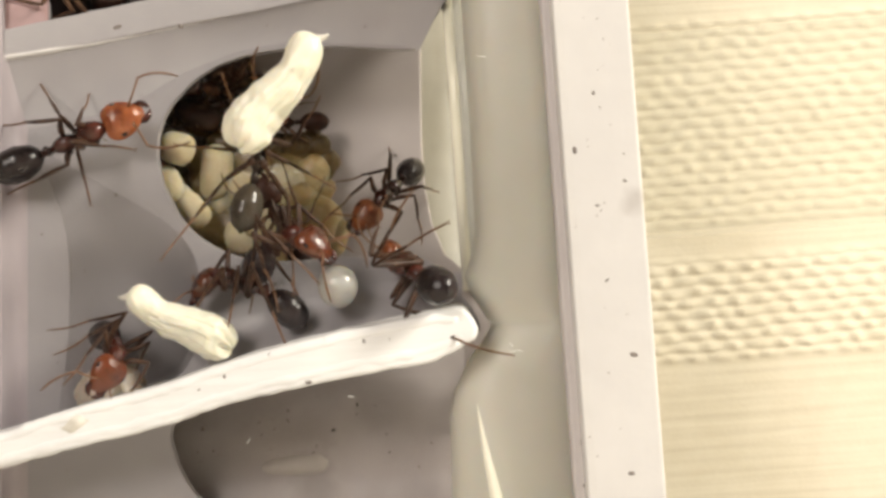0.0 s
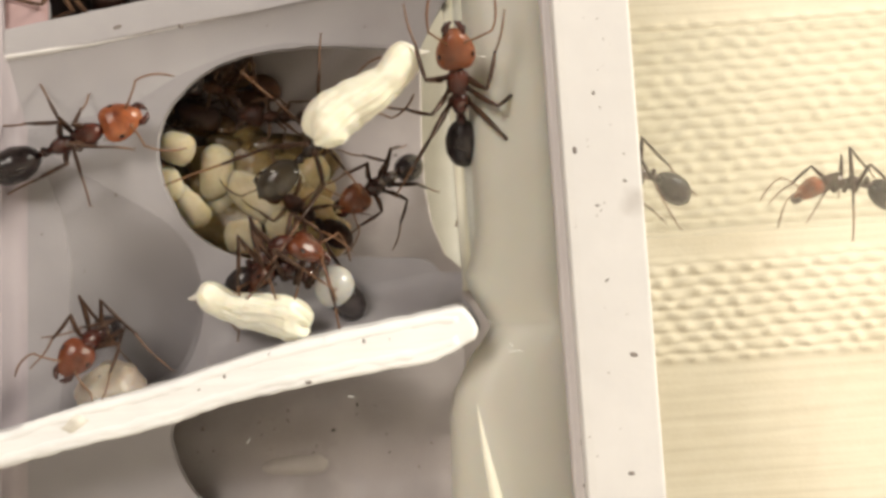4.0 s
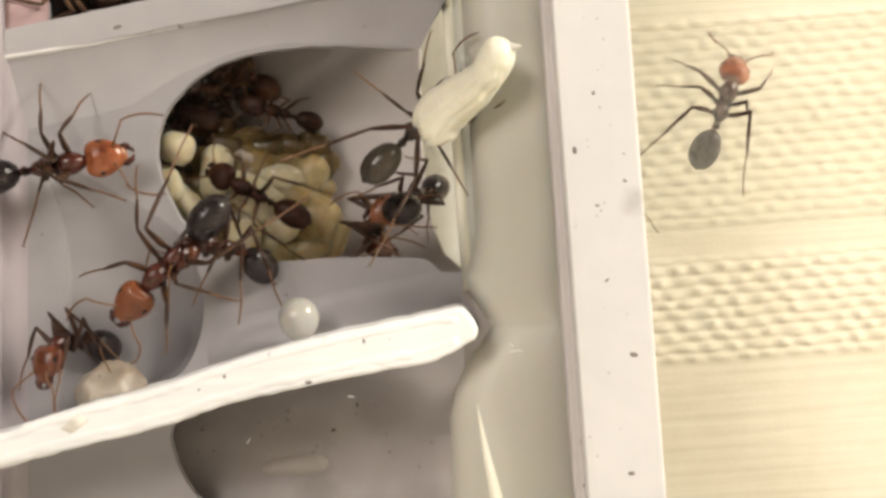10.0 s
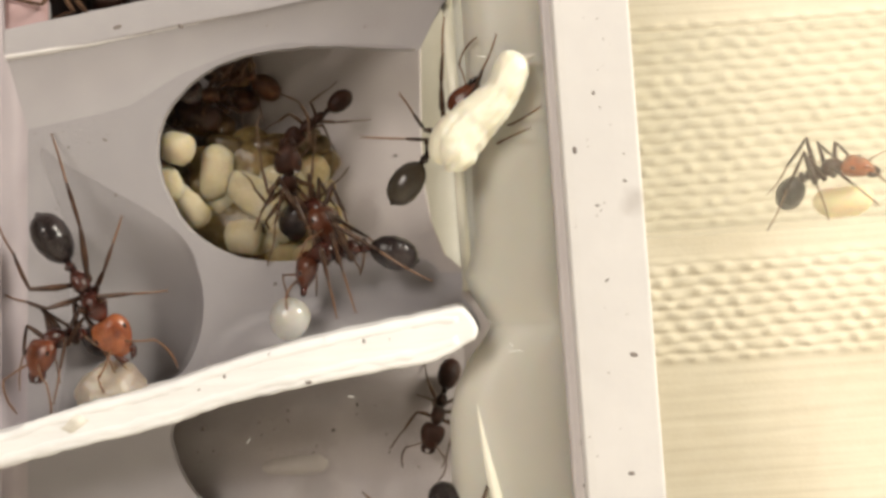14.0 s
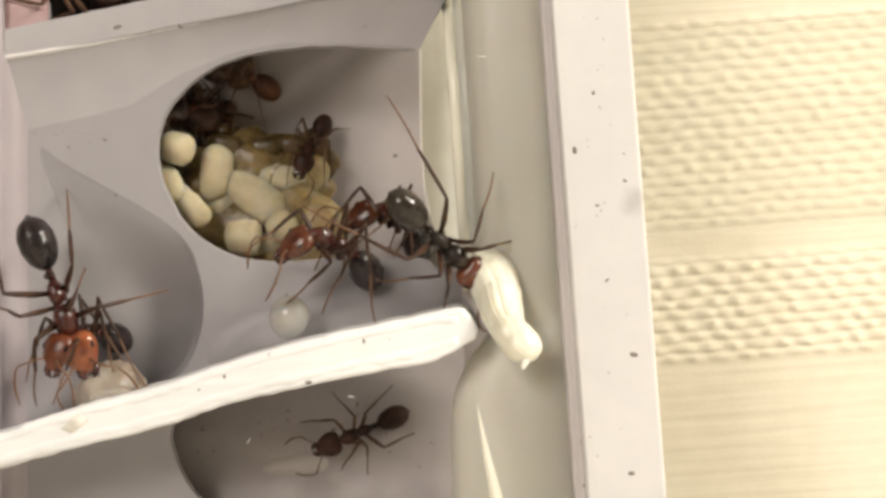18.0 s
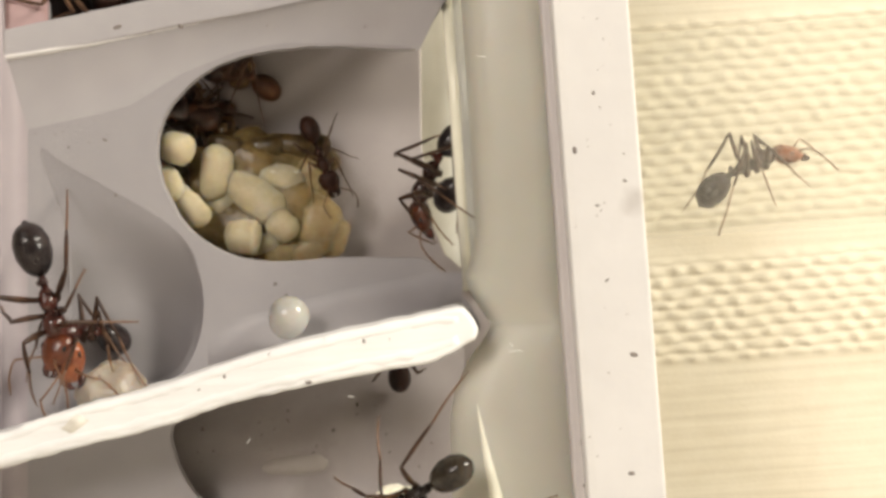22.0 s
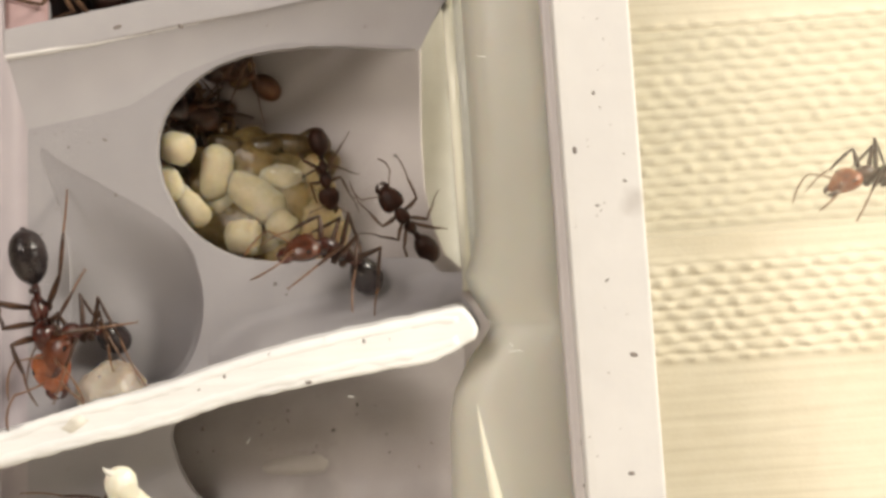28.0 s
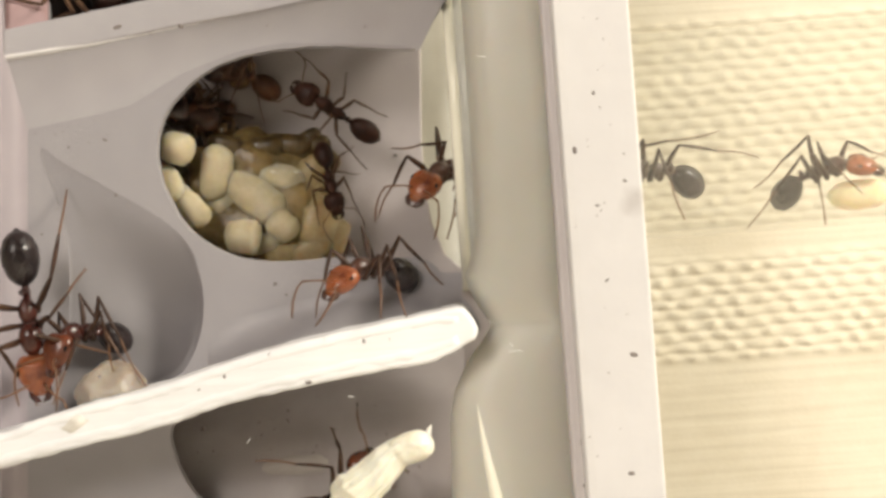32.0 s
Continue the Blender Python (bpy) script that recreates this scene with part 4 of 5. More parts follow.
def stride(ob, stance, size, seed, feet=()):
    """Six feet that stay where they stand until the body has gone on too far, then step, in two alternate tripods.
    feet: (leg, from, to, u, v, depth) holds a foot on a known foothold for a while; legs 0 to 2 left, 3 to 5 right."""
    rnd = random.Random(seed)
    curves = curves_of(ob)
    legs = [c for c in ob.children if c.name.startswith("leg")]
    legs.sort(key=lambda c: (c.matrix_basis.translation.y < 0, -c.matrix_basis.translation.x))
    times = [k * 0.1 for k in range(321)]
    body = []
    for t in times:
        f = frame(t)
        q = Quaternion([curves["rotation_quaternion", i].evaluate(f) for i in range(4)]).normalized()
        body.append(Matrix.LocRotScale([curves["location", i].evaluate(f) for i in range(3)], q, (size, size, size)))
    back = [m.inverted() for m in body]
    for i, leg in enumerate(legs):
        row, side = ROWS[i % 3], 1 if i < 3 else -1
        hip = Vector((HIPS[row][0], HIPS[row][1] * side, -0.32))
        base = Vector(STANCE[stance][row])
        base = Vector((base.x + rnd.uniform(-0.7, 0.7), (base.y + rnd.uniform(-0.5, 0.6)) * side, base.z + rnd.uniform(-0.2, 0.3)))
        slack = (1.5 if (i % 3 + i // 3) % 2 else 2.4) * size * MM
        far = sum(REACH[row]) * 0.96
        held = [f for f in feet if f[0] == i]
        foot, goal, left, last, upper, lower = body[0] @ (base * MM), None, 0, None, [], []
        for k, t in enumerate(times):
            m = body[k]
            want = m @ (base * MM)
            fixed = [f for f in held if f[1] <= t <= f[2]]
            lift = 0.0
            if fixed:
                goal, left = None, 0
                place = spot(*fixed[0][3:])
                foot = foot.lerp(place, 1.0 if k == 0 or t - fixed[0][1] > 0.25 else 0.5)
            elif left:
                left -= 1
                foot = foot.lerp(goal, 1.0 / (left + 1))
                lift = 0.7 if left else 0.0
            elif (foot - want).length > 12 * MM:
                foot = want
            elif (foot - want).length > slack or (back[k] @ foot / MM - hip).length > far:
                on = body[min(k + 2, 320)] @ (base * MM) - want
                on = on * min(1.0, 2.2 * MM / max(on.length, 1e-9))
                goal, left = want + on * 1.4, 1
                foot, lift = foot.lerp(goal, 0.5), 0.7
            if not (in_sight(m.translation) or k in (0, 320)):
                last = None
                continue
            local = back[k] @ foot / MM + Vector((0, 0, lift))
            if last is not None and k < 320 and (local - last[1]).length < 0.04:
                last = (t, last[1], True)
                continue
            if last is not None and last[2] and t - last[0] < 0.15:
                up, low = bend(hip, last[1], row, side)
                upper.append((last[0], up))
                lower.append((last[0], low))
            up, low = bend(hip, local, row, side)
            upper.append((t, up))
            lower.append((t, low))
            last = (t, local, False)
        walk(leg, upper)
        for c in leg.children:
            walk(c, lower)
    # the antennae feel about
    for h in ob.children:
        for c in h.children if h.name.startswith("head") else ():
            if c.name.startswith("antenna"):
                rest = c.matrix_basis.copy()
                walk(c, [(t, rest @ pose(0, 0, 0, rnd.uniform(-14, 10), rnd.uniform(-16, 16), rnd.uniform(-20, 20))) for t in [0.8 * n for n in range(41)] if t in (0, 32) or in_sight(body[round(t * 10)].translation)])


def go(kind, rows, seed, size=1.0, label="", head=1.0, tilt=1, feet=(), most=62):
    ob = another(kind, size, label, head)
    fore, aft, stance = AIM[kind]
    walk(ob, aimed(rows, fore, aft, size, tilt, most))
    stride(ob, stance, size, seed, feet)
    return ob


def carry(ob, rows, fore=Vector((2.3, 0, 0)), aft=Vector((-2.3, 0, 0))):
    if isinstance(rows[0][1], Matrix):
        walk(ob, rows)
    else:
        walk(ob, aimed(rows, fore, aft, ob.scale.x))


# ------------------------------------------------ all that moves
def motions():
    # the ant on the back wall beside the recess
    go("rester", track([(0, 215, 212, 30, 292), (2, 214, 212, 30, 292), (5.5, 212, 222, 15, 302), (7, 205, 238, 18, 318), (8, 215, 222, 28, 308), (9, 205, 218, 15, 305), (9.6, 205, 230, 10, 305),
                         (10, 190, 278, -20, 315), (10.5, 195, 345, 0, 300), (11, 165, 482, 10, 325), (11.5, 180, 500, 40, 320), (12, 195, 530, 58, 360), (13, 220, 575, 90, 408), (14, 205, 600, 88, 415, 4.6),
                         (17, 155, 610, 65, 420, 4.0), (18, 142, 625, 65, 428, 4.0), (19, 132, 635, 62, 430, 3.9)], 5.2, "back")
       + track([(20, 128, 640, 58, 435), (22, 118, 640, 57, 440), (24, 105, 645, 50, 445), (25, 102, 650, 48, 448), (28, 92, 655, 50, 455), (29, 80, 660, 48, 455), (30, 70, 665, 45, 455), (31, 60, 670, 40, 455),
                (32, 66, 665, 35, 452)], 3.8, "back"), 1, 1.12, "", 0.98,
       feet=[(0, 0, 9.4, 157, 168, 7.6), (1, 0, 9.4, 72, 150, 7.6), (2, 0, 9.4, -14, 222, 7.6), (3, 0, 9.4, 224, 262, 7.0), (4, 0, 9.4, 160, 362, 7.6), (5, 0, 9.4, 4, 350, 7.6),
             (0, 11.4, 13.4, 225, 520, 6.5), (1, 11.4, 14.5, 215, 385, 7.5), (2, 11.4, 14.5, 92, 240, 7.6), (4, 11.4, 14.5, 10, 522, 7.0), (5, 11.4, 14.5, -6, 385, 7.5),
             (1, 16.5, 32, 150, 478, 7.0), (2, 16.5, 32, 118, 338, 7.6), (3, 16.5, 32, 64, 715, 5.0), (4, 16.5, 32, -8, 538, 7.0), (5, 16.5, 32, -22, 392, 7.5)])
    # the ant that feeds at the lump in the corner
    go("stander", track([(0, 200, 640, 178, 610, 4.4, None, 62), (1, 190, 615, 175, 600, 4.4, None, 62), (2, 150, 630, 175, 612, 4.4, None, 60), (3, 190, 610, 178, 585, 4.4, None, 60), (5.5, 75, 632, 175, 612, None, None, 46), (6, 75, 628, 168, 606, None, None, 48),
                         (7, 88, 636, 164, 606, None, None, 52), (8, 120, 628, 172, 606, None, None, 58), (9, 82, 634, 174, 606, None, None, 48), (10, 105, 632, 166, 616, None, None, 56), (11, 75, 636, 143, 622, None, None, 54), (12, 82, 626, 160, 612, None, None, 50),
                         (13, 82, 628, 155, 606, None, None, 50), (14, 92, 622, 160, 606, None, None, 52), (17, 125, 612, 188, 603, None, None, 54), (20, 122, 612, 184, 604, None, None, 54), (28, 122, 612, 184, 602, None, None, 54), (32, 122, 612, 188, 602, None, None, 54)], 5.8), 2, 0.9,
       "dark-gastered ant feeding at the food lump on the shelf", 1.1,
       feet=[(2, 2.6, 9.5, 305, 655, 5.0), (5, 2.6, 9.5, 240, 650, 7.0), (1, 5.4, 9.5, 45, 555, 7.5), (2, 10, 14.5, 238, 668, 5.0), (5, 10, 14.5, 215, 636, 7.0), (2, 16.5, 32, 256, 680, 5.0), (5, 16.5, 32, 240, 662, 6.5)])
    # the black ant that carries a pupa over the front of the nest, and out below
    hold = [(0, 480, 195, 438, 368), (1, 544, 199, 450, 350), (2, 606, 159, 485, 290), (3, 616, 175, 495, 305), (5.5, 639, 217, 497, 325), (6, 654, 223, 512, 330), (7, 687, 267, 530, 350), (8, 686, 248, 550, 362),
            (9, 738, 253, 597, 362), (9.5, 779, 214, 640, 325), (10, 801, 164, 675, 290), (11, 818, 125, 722, 275), (12, 829, 129, 735, 280), (13, 827, 149, 720, 292), (14, 825, 181, 720, 325)]
    out = [(16.5, 805, 415, 705, 376), (17, 822, 432, 715, 378), (18, 828, 475, 735, 385), (18.5, 890, 534, 808, 408), (19, 918, 620, 908, 470), (19.5, 919, 702, 928, 552), (20, 836, 714, 931, 605), (20.5, 835, 812, 888, 672),
           (21, 799, 856, 900, 745), (21.5, 725, 892, 835, 790), (22, 670, 921, 793, 835), (22.5, 646, 945, 770, 860), (23, 639, 954, 772, 885), (24, 612, 985, 745, 915), (25, 522, 1008, 650, 930), (26.5, 253, 1089, 400, 1060), (32, 153, 1109, 300, 1080)]
    rows = track(hold, 3.6, "belly") + track(out, 1.0, "back")
    go("carrier", rows, 3, 0.98, "black ant with a red head carrying an ivory pupa", tilt=-1, most=28,
       feet=[(5, 10.8, 14.6, 642, 243, 1.0), (4, 10.8, 14.6, 708, 168, 1.0), (3, 11.8, 14.6, 786, 8, 0.4), (2, 10.8, 14.6, 937, 228, 1.2), (1, 10.8, 14.6, 955, 190, 1.2), (0, 11.8, 14.6, 880, 58, 0.6)])
    load = [(0, 540, 95, 440, 230), (1, 635, 135, 505, 235), (2, 708, 110, 560, 205), (3, 712, 110, 575, 215), (5.5, 728, 130, 600, 240), (6, 735, 140, 612, 255), (7, 730, 145, 622, 270), (8, 722, 130, 630, 270),
            (9, 850, 225, 690, 270), (9.5, 835, 175, 745, 255), (10, 870, 120, 780, 205), (11, 880, 75, 795, 160), (12, 900, 70, 805, 175), (13, 900, 95, 815, 205), (14, 905, 130, 805, 262),
            (16.5, 930, 560, 855, 440, None, None, 40), (17, 915, 560, 875, 445, None, None, 46), (18, 912, 596, 866, 490, None, None, 24), (18.5, 920, 650, 885, 530), (19, 872, 770, 930, 625), (19.5, 850, 800, 925, 720), (20, 730, 825, 885, 780), (20.5, 775, 880, 850, 815),
            (21, 720, 905, 830, 860), (22, 610, 950, 690, 915), (24, 540, 1000, 630, 965), (26.5, 180, 1110, 280, 1085), (32, 80, 1130, 180, 1105)]
    carry(pupa("ant_pupa", "ivory naked pupa held in an ant's jaws"), track(load, 1.35, 200))
    # the orange-headed ant that climbs the right wall, crosses over the recess and leaves below
    up = [(0, 700, 458, 765, 498, 3.0, 40, -52), (0.5, 712, 375, 760, 480), (1, 730, 285, 772, 495), (1.5, 778, 262, 806, 462), (2, 862, 325, 862, 525), (2.5, 830, 310, 838, 508), (3, 820, 270, 847, 485), (3.5, 812, 190, 838, 370),
          (4.4, 780, 60, 800, 190, 4.0), (5.5, 500, 120, 690, 108, 5.4), (6, 372, 182, 600, 132, 5.4), (6.5, 345, 255, 520, 150, 5.0), (7, 330, 318, 430, 165, 5.0), (8, 268, 385, 400, 220, 4.6)]
    down = [(8.5, 315, 300, 420, 200, 5.0), (9, 305, 305, 430, 190, 5.0), (9.5, 225, 390, 360, 300, 4.4), (10, 235, 535, 370, 385, 3.0), (10.5, 440, 515, 350, 410), (11, 705, 490, 490, 415), (11.5, 818, 488, 610, 450), (12, 885, 565, 685, 485),
            (12.5, 915, 660, 765, 510), (13, 938, 690, 832, 535), (13.5, 880, 980, 785, 820), (14, 840, 1050, 790, 910), (14.6, 800, 1150, 800, 1000), (32, 500, 1200, 640, 1180)]
    go("climber", track(up + down, 1.8, "back"), 4, 1.08,
       feet=[(1, 1.8, 3.2, 652, 500, 5.5), (2, 0.8, 3.2, 690, 533, 4.5), (5, 1.8, 3.2, 988, 690, 2.4), (4, 1.8, 3.2, 972, 418, 2.4), (0, 1.8, 2.6, 774, 287, 2.6), (3, 1.8, 2.6, 906, 296, 2.4)])
    # the dark ant of the lower recess, which climbs up behind the shelf
    go("dark", track([(0, 868, 765, 935, 610, 12), (12.9, 868, 765, 935, 610, 12), (13.5, 790, 790, 850, 640, 12), (14, 765, 765, 795, 665, 12), (14.5, 700, 800, 775, 790, 11.2), (16.5, 606, 760, 715, 700), (17, 592, 778, 695, 715),
                      (18, 585, 785, 695, 742), (19, 630, 770, 735, 720), (19.5, 655, 750, 750, 700), (20, 665, 735, 775, 690), (20.5, 700, 690, 745, 700), (21, 695, 620, 712, 705), (22, 705, 570, 706, 672), (22.6, 790, 560, 715, 630, 12),
                      (23, 788, 480, 800, 560, 12), (23.5, 715, 385, 775, 470, 12), (24, 690, 368, 770, 465, 12), (25, 695, 352, 768, 458, 12)], 11.0, "back")
       + track([(27.5, 690, 352, 755, 430), (28, 692, 355, 755, 440), (29, 690, 298, 742, 415), (30, 676, 222, 706, 345), (31, 600, 182, 690, 265), (32, 545, 168, 645, 230)], 12, "back"), 5, 0.75)
    # the ants that live in the recess
    go("dark", track([(0, 455, 222, 555, 214), (3, 455, 215, 550, 210), (8, 440, 190, 525, 202), (10, 455, 190, 545, 212), (11, 470, 212, 562, 210), (12, 470, 238, 565, 210), (13, 452, 245, 560, 216), (14, 522, 245, 600, 178),
                      (16.5, 540, 285, 553, 220), (17, 555, 292, 560, 215), (18, 541, 292, 567, 220), (19, 577, 312, 560, 220), (20, 587, 315, 553, 225), (22, 585, 322, 547, 228), (24, 610, 340, 555, 245), (25, 605, 332, 546, 245),
                      (27.5, 580, 348, 562, 250), (29, 596, 352, 562, 250), (31, 577, 362, 560, 252), (32, 595, 360, 570, 272)], 13, "back"), 6, 0.66, "small dark ant resting beside the brood")
    go("dark", track([(0, 480, 350, 520, 440), (1, 510, 345, 560, 430), (2, 505, 345, 572, 418), (3, 480, 335, 590, 415), (5.5, 525, 350, 592, 410), (6, 535, 360, 590, 412), (7, 420, 348, 515, 372), (8, 385, 318, 530, 372), (9, 395, 335, 482, 372),
                      (10, 390, 310, 520, 380), (11, 382, 292, 500, 370), (12, 382, 302, 510, 365), (13, 468, 315, 525, 375), (14, 515, 300, 515, 385), (16.2, 318, 180, 392, 232, 14), (32, 318, 180, 392, 232, 14)], 9.9, "back"), 7, 0.85, most=40)
    go("resident", track([(0, 372, 116, 466, 150), (32, 372, 116, 466, 150)], 14.0, "up"), 8, 0.8, most=40)
    go("resident", track([(0, 296, 178, 382, 216), (32, 296, 178, 382, 216)], 14.6, "back"), 9, 0.8, most=40)
    go("resident", track([(0, 345, 150, 440, 178), (5, 350, 152, 445, 172), (9, 345, 150, 440, 180), (13, 350, 160, 440, 170), (16.5, 325, 200, 385, 190), (32, 325, 200, 385, 190)], 14.2, "back"), 24, 0.8, "tawny brown ant crouching at the side of the recess")
    # the ant half in shade that leaves by the tube, and comes out again later
    go("roamer", track([(0, 652, 382, 725, 302), (1, 648, 380, 728, 300), (2, 625, 358, 730, 312), (3, 620, 346, 725, 305), (5.5, 662, 370, 712, 285), (7, 640, 372, 712, 318), (8, 665, 385, 722, 302), (10, 685, 375, 770, 330),
                      (12, 740, 390, 780, 295), (13.3, 830, 330, 770, 380), (14.2, 960, 300, 880, 330, None, "up")], 12.4, "back")
       + track([(20.6, 960, 300, 880, 330), (21.2, 1040, 305, 940, 340), (21.5, 1238, 310, 1135, 345), (22, 1400, 270, 1255, 340), (22.5, 1462, 288, 1290, 348), (23, 1530, 292, 1392, 335), (23.6, 1640, 292, 1500, 330), (32, 1940, 290, 1800, 330)], 13.5), 10, 0.92)
    # the two ants that work on the shelf in the first half
    go("stander", track([(0, 352, 500, 520, 550), (1, 415, 468, 565, 550), (2, 358, 505, 528, 560), (3, 402, 500, 560, 568), (5.5, 525, 450, 650, 460), (6, 515, 440, 662, 462), (7, 470, 460, 652, 478), (8, 378, 505, 550, 490), (9, 358, 455, 478, 485),
                         (10, 335, 450, 452, 470), (11, 410, 440, 490, 488), (12, 500, 400, 445, 478), (13, 570, 390, 515, 455), (14, 575, 395, 515, 390, 9), (16.5, 620, 420, 715, 435, 10), (17, 628, 425, 715, 440, 10.5), (18, 645, 382, 738, 432, 12),
                         (18.6, 760, 330, 860, 330, 13), (19, 900, 305, 990, 330, 13.5), (32, 900, 305, 990, 330, 13.5)], 5.5), 11, 0.98)
    go("stander", track([(0, 560, 430, 450, 470), (1, 560, 440, 440, 470), (2, 505, 420, 420, 465), (3, 605, 445, 478, 470), (4.2, 520, 440, 400, 520), (5.5, 395, 468, 285, 580), (6, 405, 472, 352, 555), (7, 480, 450, 420, 480), (8, 662, 385, 545, 485), (9, 685, 430, 715, 355, 11, None, -40),
                         (10, 665, 430, 712, 372, 11, None, -40), (11, 645, 425, 700, 375, 11, None, -35), (12, 620, 440, 690, 400, 10, None, -30), (13, 650, 475, 712, 400, 7), (14, 528, 480, 712, 445), (16.5, 500, 440, 610, 485), (17, 490, 438, 618, 488), (18, 532, 430, 645, 480), (19, 565, 405, 705, 480)], 4.6)
       + track([(20, 572, 430, 700, 436, 4.6), (20.5, 608, 405, 725, 430, 4.8), (21, 667, 400, 669, 472, 6, "back", -32), (21.5, 710, 350, 640, 425, 10), (21.9, 850, 320, 760, 350, 13), (22.4, 1000, 310, 900, 330), (23, 1205, 302, 1085, 320), (23.5, 1378, 310, 1215, 316),
                (24, 1515, 295, 1368, 328), (25, 1640, 300, 1500, 315), (25.5, 1690, 298, 1550, 315), (32, 2240, 298, 2100, 315)], 13.6), 12)
    # the ants of the tube; some come through the wall and turn back
    go("walker", track([(0, 1840, 340, 2000, 345), (0.5, 1610, 345, 1760, 345), (1, 1395, 340, 1540, 350), (1.5, 1165, 325, 1325, 340), (2, 960, 320, 1100, 330), (4.6, 860, 380, 980, 350), (5.5, 695, 420, 785, 412, 12), (6, 705, 405, 812, 400, 12),
                        (7, 738, 420, 818, 392, 12), (8, 785, 362, 870, 345, 12), (8.8, 920, 320, 1000, 330), (18.4, 920, 320, 1000, 330), (19, 1205, 242, 1085, 300), (19.5, 1295, 258, 1170, 305)], 13.6)
       + track([(20, 1420, 262, 1258, 325), (20.5, 1505, 280, 1345, 322), (21, 1620, 285, 1485, 340), (21.5, 1720, 290, 1590, 335), (32, 2640, 298, 2500, 335)], 13.6), 13, 1.05)
    go("walker", track([(0, 1850, 330, 2000, 340), (2, 1560, 325, 1690, 335), (2.5, 1450, 322, 1580, 335), (3, 1340, 322, 1468, 345), (3.5, 1228, 310, 1384, 330), (4.2, 1010, 320, 1150, 335), (9, 1010, 260, 900, 300), (9.5, 1150, 160, 1060, 270, 13, 20),
                        (10, 1302, 120, 1246, 270, 8.8, "back"), (10.5, 1416, 105, 1330, 235, 8.8, "back"), (11, 1565, 130, 1472, 245, 8.8, "back"), (11.6, 1740, 140, 1620, 240, 8.8, "back"), (32, 3140, 140, 3000, 240, 8.8, "back")], 13.6), 14, 0.94)
    go("walker", track([(0, 2110, 330, 2250, 340), (3.5, 1530, 335, 1680, 345), (4.5, 1330, 330, 1460, 345), (5.5, 1160, 325, 1258, 348), (6, 1095, 330, 1190, 350), (6.5, 1082, 335, 1178, 340), (7, 1050, 340, 1145, 355), (7.6, 960, 330, 1080, 340), (9.8, 1000, 320, 900, 340), (10.5, 1120, 285, 1020, 330),
                        (11, 1228, 275, 1128, 330), (11.5, 1322, 300, 1205, 330), (12, 1462, 305, 1366, 340), (12.5, 1500, 305, 1390, 340), (13, 1660, 310, 1545, 345), (14, 1790, 310, 1680, 345), (32, 3440, 310, 3320, 345)], 13.4), 15, 0.88)
    go("walker", track([(0, 2350, 330, 2500, 340), (6.5, 1760, 330, 1900, 340), (7.5, 1260, 330, 1400, 345), (8, 1170, 338, 1290, 352), (8.5, 1080, 345, 1200, 360), (9, 1040, 380, 1150, 385), (9.6, 960, 330, 1080, 340), (11.6, 1000, 310, 890, 340),
                        (12, 1155, 305, 1050, 335), (12.5, 1240, 305, 1130, 335), (13, 1395, 298, 1266, 340), (13.5, 1500, 298, 1380, 336), (14, 1500, 298, 1412, 340), (14.5, 1520, 298, 1420, 335), (16.5, 1556, 295, 1450, 305), (17, 1610, 305, 1520, 300),
                        (17.5, 1730, 305, 1620, 320), (32, 3740, 310, 3620, 345)], 13.2), 16, 0.9)
    go("visitor", track([(0, 2650, 330, 2800, 340), (6.7, 1860, 330, 2000, 320), (7.5, 1385, 290, 1520, 310), (8, 1248, 275, 1362, 302, 15.5), (8.5, 1190, 290, 1290, 315), (9, 1135, 290, 1215, 318), (9.4, 1070, 300, 1180, 330), (10, 930, 310, 1050, 330), (19.3, 930, 310, 1050, 330),
                        (20.4, 870, 240, 980, 270), (21, 812, 225, 900, 250), (21.5, 768, 225, 850, 230, 11), (22, 745, 385, 808, 245, 9), (22.5, 702, 455, 765, 335, 6)], 13.2)[:-1]
       + track([(23, 592, 495, 745, 455), (24, 540, 478, 702, 488), (25, 518, 472, 682, 490), (27.5, 588, 425, 742, 470), (28, 542, 440, 645, 490), (29, 555, 430, 655, 490), (29.5, 688, 400, 592, 465), (30, 735, 392, 632, 460, 7), (30.5, 755, 360, 695, 420, 10),
                (31, 905, 320, 830, 345, 13), (32, 940, 320, 860, 330, 13.5)], 4.6), 17, 0.95)
    go("walker", track([(0, 2950, 50, 3100, 50), (18.5, 1900, 45, 2050, 40), (19.5, 1490, 45, 1660, 42), (20, 1245, 60, 1405, 48), (20.5, 1010, 120, 1155, 150), (21, 930, 250, 1060, 250, 14), (31.1, 930, 250, 1060, 250, 14), (31.5, 790, 210, 900, 225, 12.5), (31.8, 768, 262, 850, 250, 12), (32, 752, 332, 825, 300, 11.5)], 8.8, -30), 18, 1.0)
    go("walker", track([(0, 3250, 330, 3400, 340), (26.5, 1860, 330, 2000, 340), (27.5, 1620, 325, 1760, 340), (28, 1485, 322, 1610, 335), (28.5, 1215, 355, 1330, 350), (29, 1080, 340, 1172, 382), (29.5, 900, 350, 1010, 350), (30, 790, 362, 880, 350, 12), (30.5, 762, 400, 840, 360, 11),
                        (31, 712, 470, 800, 410, 8), (31.5, 628, 495, 705, 468, 4.8), (32, 610, 495, 708, 488, 4.8)], 13.4), 19, 0.95)
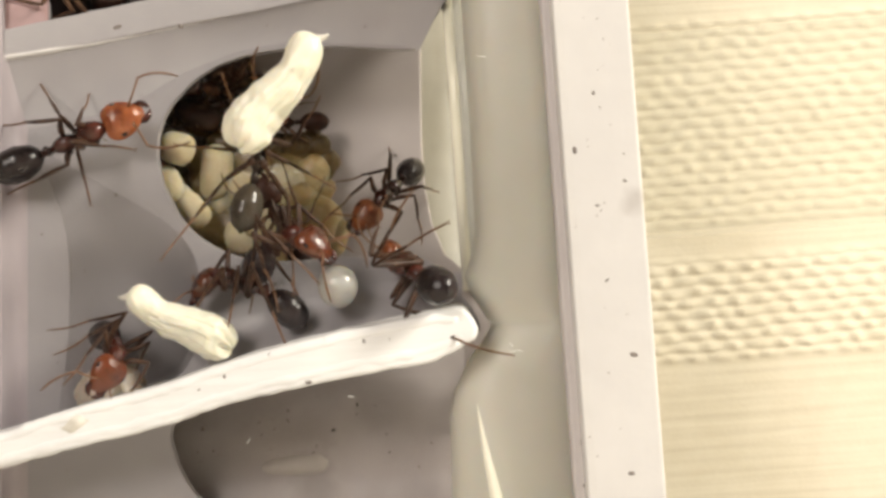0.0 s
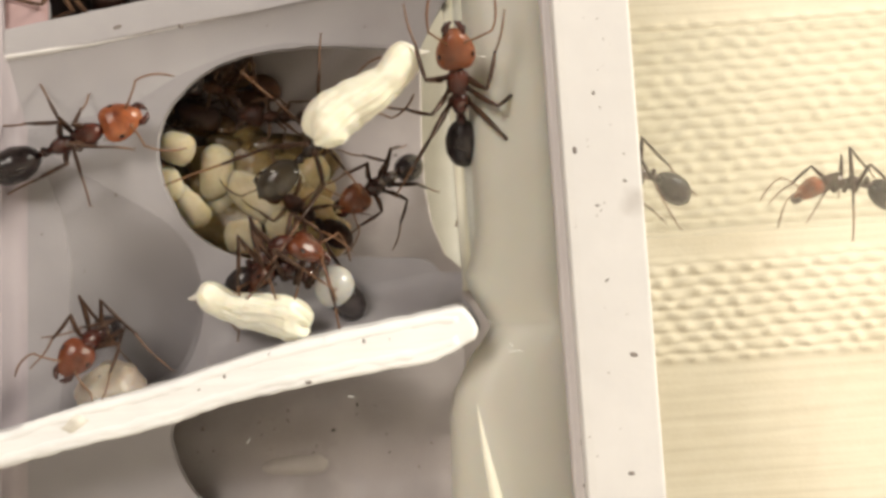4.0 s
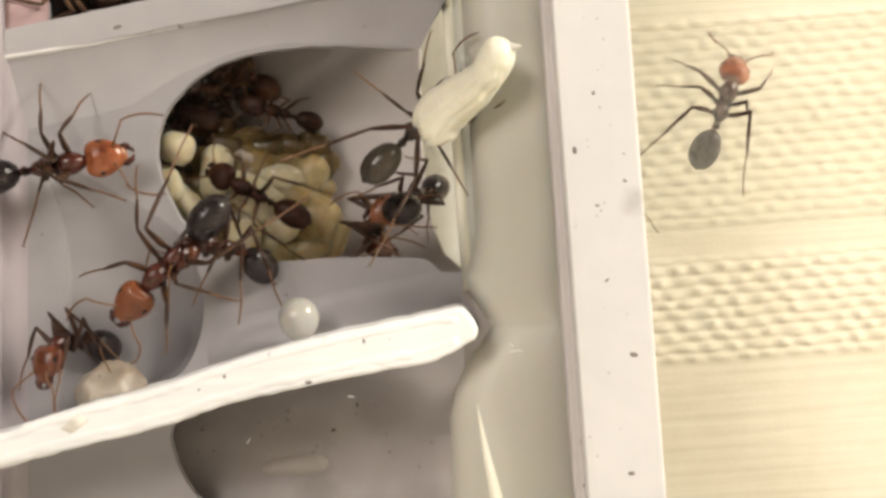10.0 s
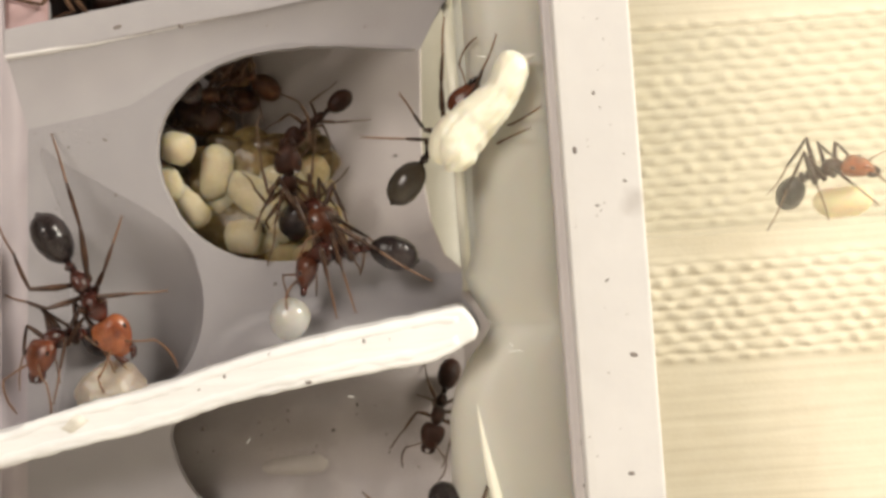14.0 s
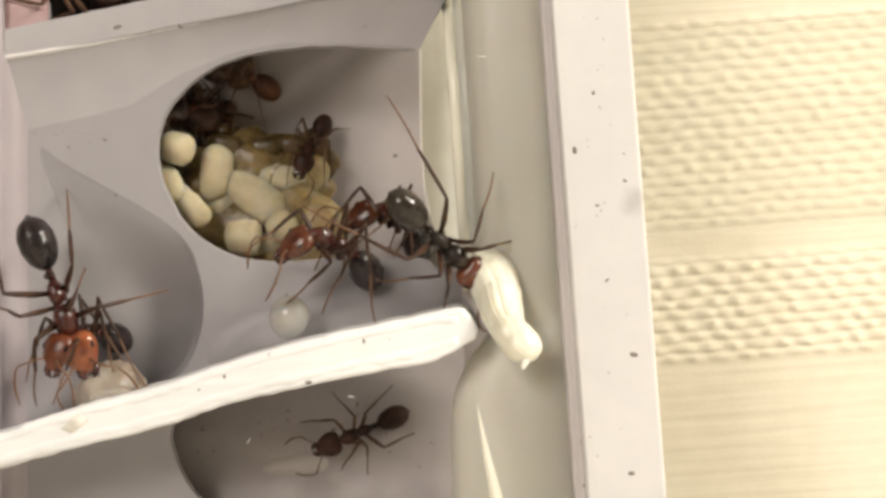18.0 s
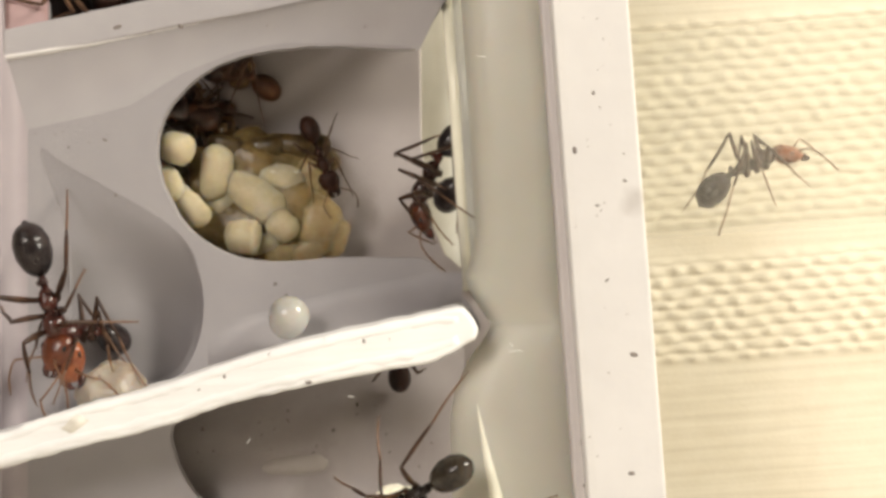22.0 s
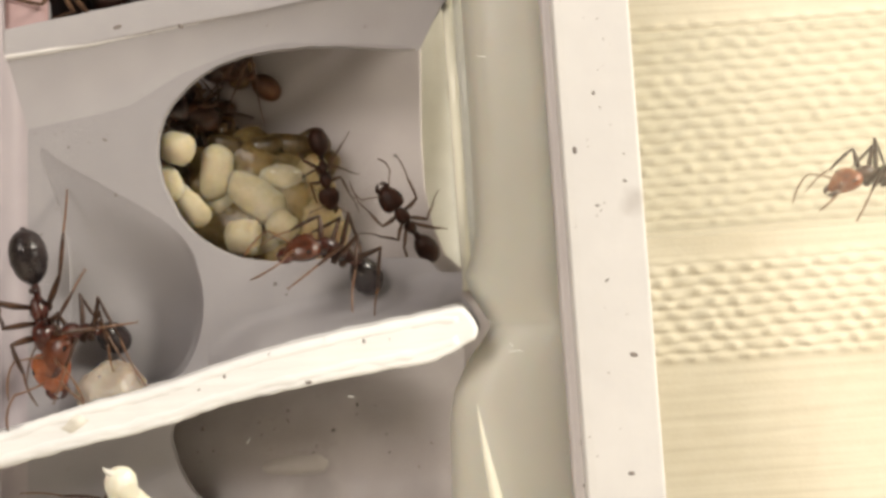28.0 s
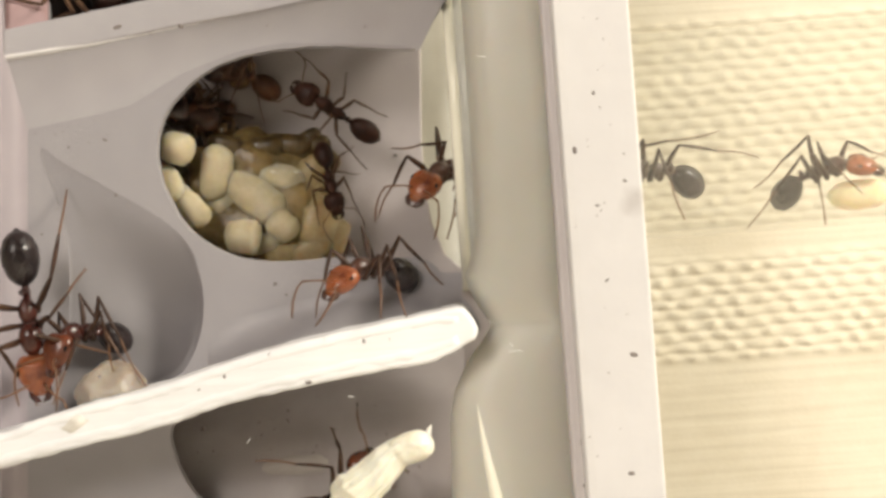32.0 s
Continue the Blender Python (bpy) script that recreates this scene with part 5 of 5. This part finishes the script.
    go("walker", track([(0, 3550, 330, 3700, 340), (27, 1960, 300, 2100, 310), (28.5, 1480, 255, 1640, 290), (29, 1348, 312, 1498, 325), (29.5, 1160, 245, 1272, 300), (29.8, 1070, 270, 1180, 300), (30.3, 960, 320, 1080, 320), (31.2, 1110, 315, 1000, 335), (31.5, 1290, 310, 1180, 335), (32, 1512, 295, 1402, 340)], 13.4), 20, 0.92)
    go("walker", track([(0, 3850, 280, 4000, 300), (28.5, 1900, 250, 2050, 250), (29.5, 1525, 195, 1680, 220), (30, 1412, 262, 1560, 242), (30.5, 1355, 285, 1518, 258), (31, 1245, 335, 1400, 335), (31.5, 1152, 330, 1312, 332), (32, 1085, 320, 1222, 320)], 12.6), 21, 0.98,
       feet=[(2, 30.9, 31.3, 1446, 246, 14), (5, 30.9, 31.3, 1400, 262, 11), (2, 31.8, 32, 1338, 262, 14), (5, 31.8, 32, 1262, 216, 11)])
    # the ant over the roof wall, in the upper cavity
    go("dark", track([(0, 70, -36, 178, -6), (32, 72, -36, 180, -6)], 9.4, "back"), 22, 1.0, "dark ant in the upper chamber above the roof wall")
    # the second carrier, coming up from below at the end
    go("carrier", track([(0, 100, 1150, 40, 1250), (26.5, 130, 1050, 60, 1120), (27.5, 210, 930, 120, 990), (28, 200, 915, 110, 960), (29, 160, 925, 70, 960), (29.5, 330, 905, 240, 960), (30, 385, 905, 300, 960), (31, 465, 880, 400, 960), (31.5, 560, 890, 490, 960), (32, 640, 835, 545, 930)], 6.4, "back"), 23, 1.0,
       "black ant carrying an ivory pupa up from below the shelf", tilt=-1)
    carry(pupa("ant_pupa", "ivory naked pupa carried up from below the shelf", 1.0), track([(0, 150, 1080, 100, 1180), (26.5, 160, 970, 100, 1060), (27.5, 255, 885, 220, 980), (28, 225, 855, 260, 950), (29, 175, 865, 240, 950), (29.5, 350, 850, 400, 960), (30, 412, 860, 400, 990),
                                                             (31, 560, 820, 450, 905), (31.5, 690, 850, 560, 920), (32, 745, 780, 610, 880)], 3.4, 20))
    # larvae that ants carry through the tube
    for label, rows in (("cream larva carried through the tube", [(0, 990, 330), (9.8, 990, 330), (10.5, 1165, 330), (11, 1262, 335), (11.5, 1350, 338), (12, 1492, 345), (12.5, 1530, 345), (13, 1700, 345), (14, 1840, 345), (32, 3490, 345)]),
                        ("cream larva carried along the tube", [(0, 985, 335), (11.6, 985, 335), (12, 1190, 350), (12.5, 1290, 352), (13, 1392, 362), (13.5, 1490, 356), (14, 1492, 356), (14.5, 1512, 350), (16.5, 1570, 340), (17.5, 1760, 345), (32, 3790, 345)]),
                        ("small cream larva carried through the tube", [(0, 980, 325), (22.4, 990, 340), (23, 1172, 368), (23.5, 1335, 352), (24, 1505, 342), (25, 1650, 342), (32, 2260, 340)]),
                        ("pale larva carried out through the tube", [(0, 975, 330), (31, 1010, 340), (31.5, 1268, 352), (32, 1518, 345)])):
        ob = grub("ant_larva", rows[0][1], rows[0][2], 12.6, 4.4, 2.2, 5, CREAM, label, seed=len(rows))
        carry(ob, [(t, facing(spot(u, v, 12.6), 6, 0)) for t, u, v in rows])
    # loose brood on the shelf
    carry(pupa("ant_pupa", "cream pupa dragged along the shelf", 1.02), track([(0, 250, 535, 385, 605), (1, 310, 490, 430, 575), (2, 250, 535, 385, 615), (3, 320, 525, 425, 605), (5.5, 440, 560, 565, 500), (6, 425, 555, 555, 500), (7, 370, 565, 490, 520), (8, 310, 600, 400, 560),
                                                                     (8.4, 315, 560, 395, 525, 5.8), (8.8, 380, 480, 450, 440, 9.5), (9.2, 430, 385, 515, 350, 15.6), (32, 430, 385, 515, 350, 15.6)], 4.2, 30))
    bm = bmesh.new()
    blob(bm, (0, 0, 0), (1.35, 1.2, 1.45), 20, 16, None, lambda x, y, z: (x * (1 + 0.08 * z), y, z))
    drop = tagged(new("white_larva", mesh_of(bm, "white_larva", DROP)), "round milky white larva on the shelf", "ant larva")
    carry(drop, [(t, pose(*spot(u, v, y), 0, a, 0)) for t, u, v, y, a in (
        (0, 598, 508, 5.0, 0), (1, 645, 495, 5.0, 20), (2, 600, 508, 5.0, 5), (3, 665, 522, 5.0, 30), (5.5, 455, 480, 5.6, 0), (7, 530, 560, 4.4, 0), (8, 529, 565, 4.0, 0), (11, 529, 565, 4.0, 0), (13, 527, 565, 4.0, 5), (14, 512, 565, 4.0, 20),
        (19, 512, 562, 4.0, 22), (24, 510, 565, 4.0, 18), (25, 538, 565, 4.0, 0), (25.6, 545, 560, 4.2, 5), (27.5, 560, 482, 7.0, 10), (27.8, 545, 440, 12.0, 20), (28.2, 500, 396, 15.6, 20), (32, 500, 396, 15.6, 20))])


motions()
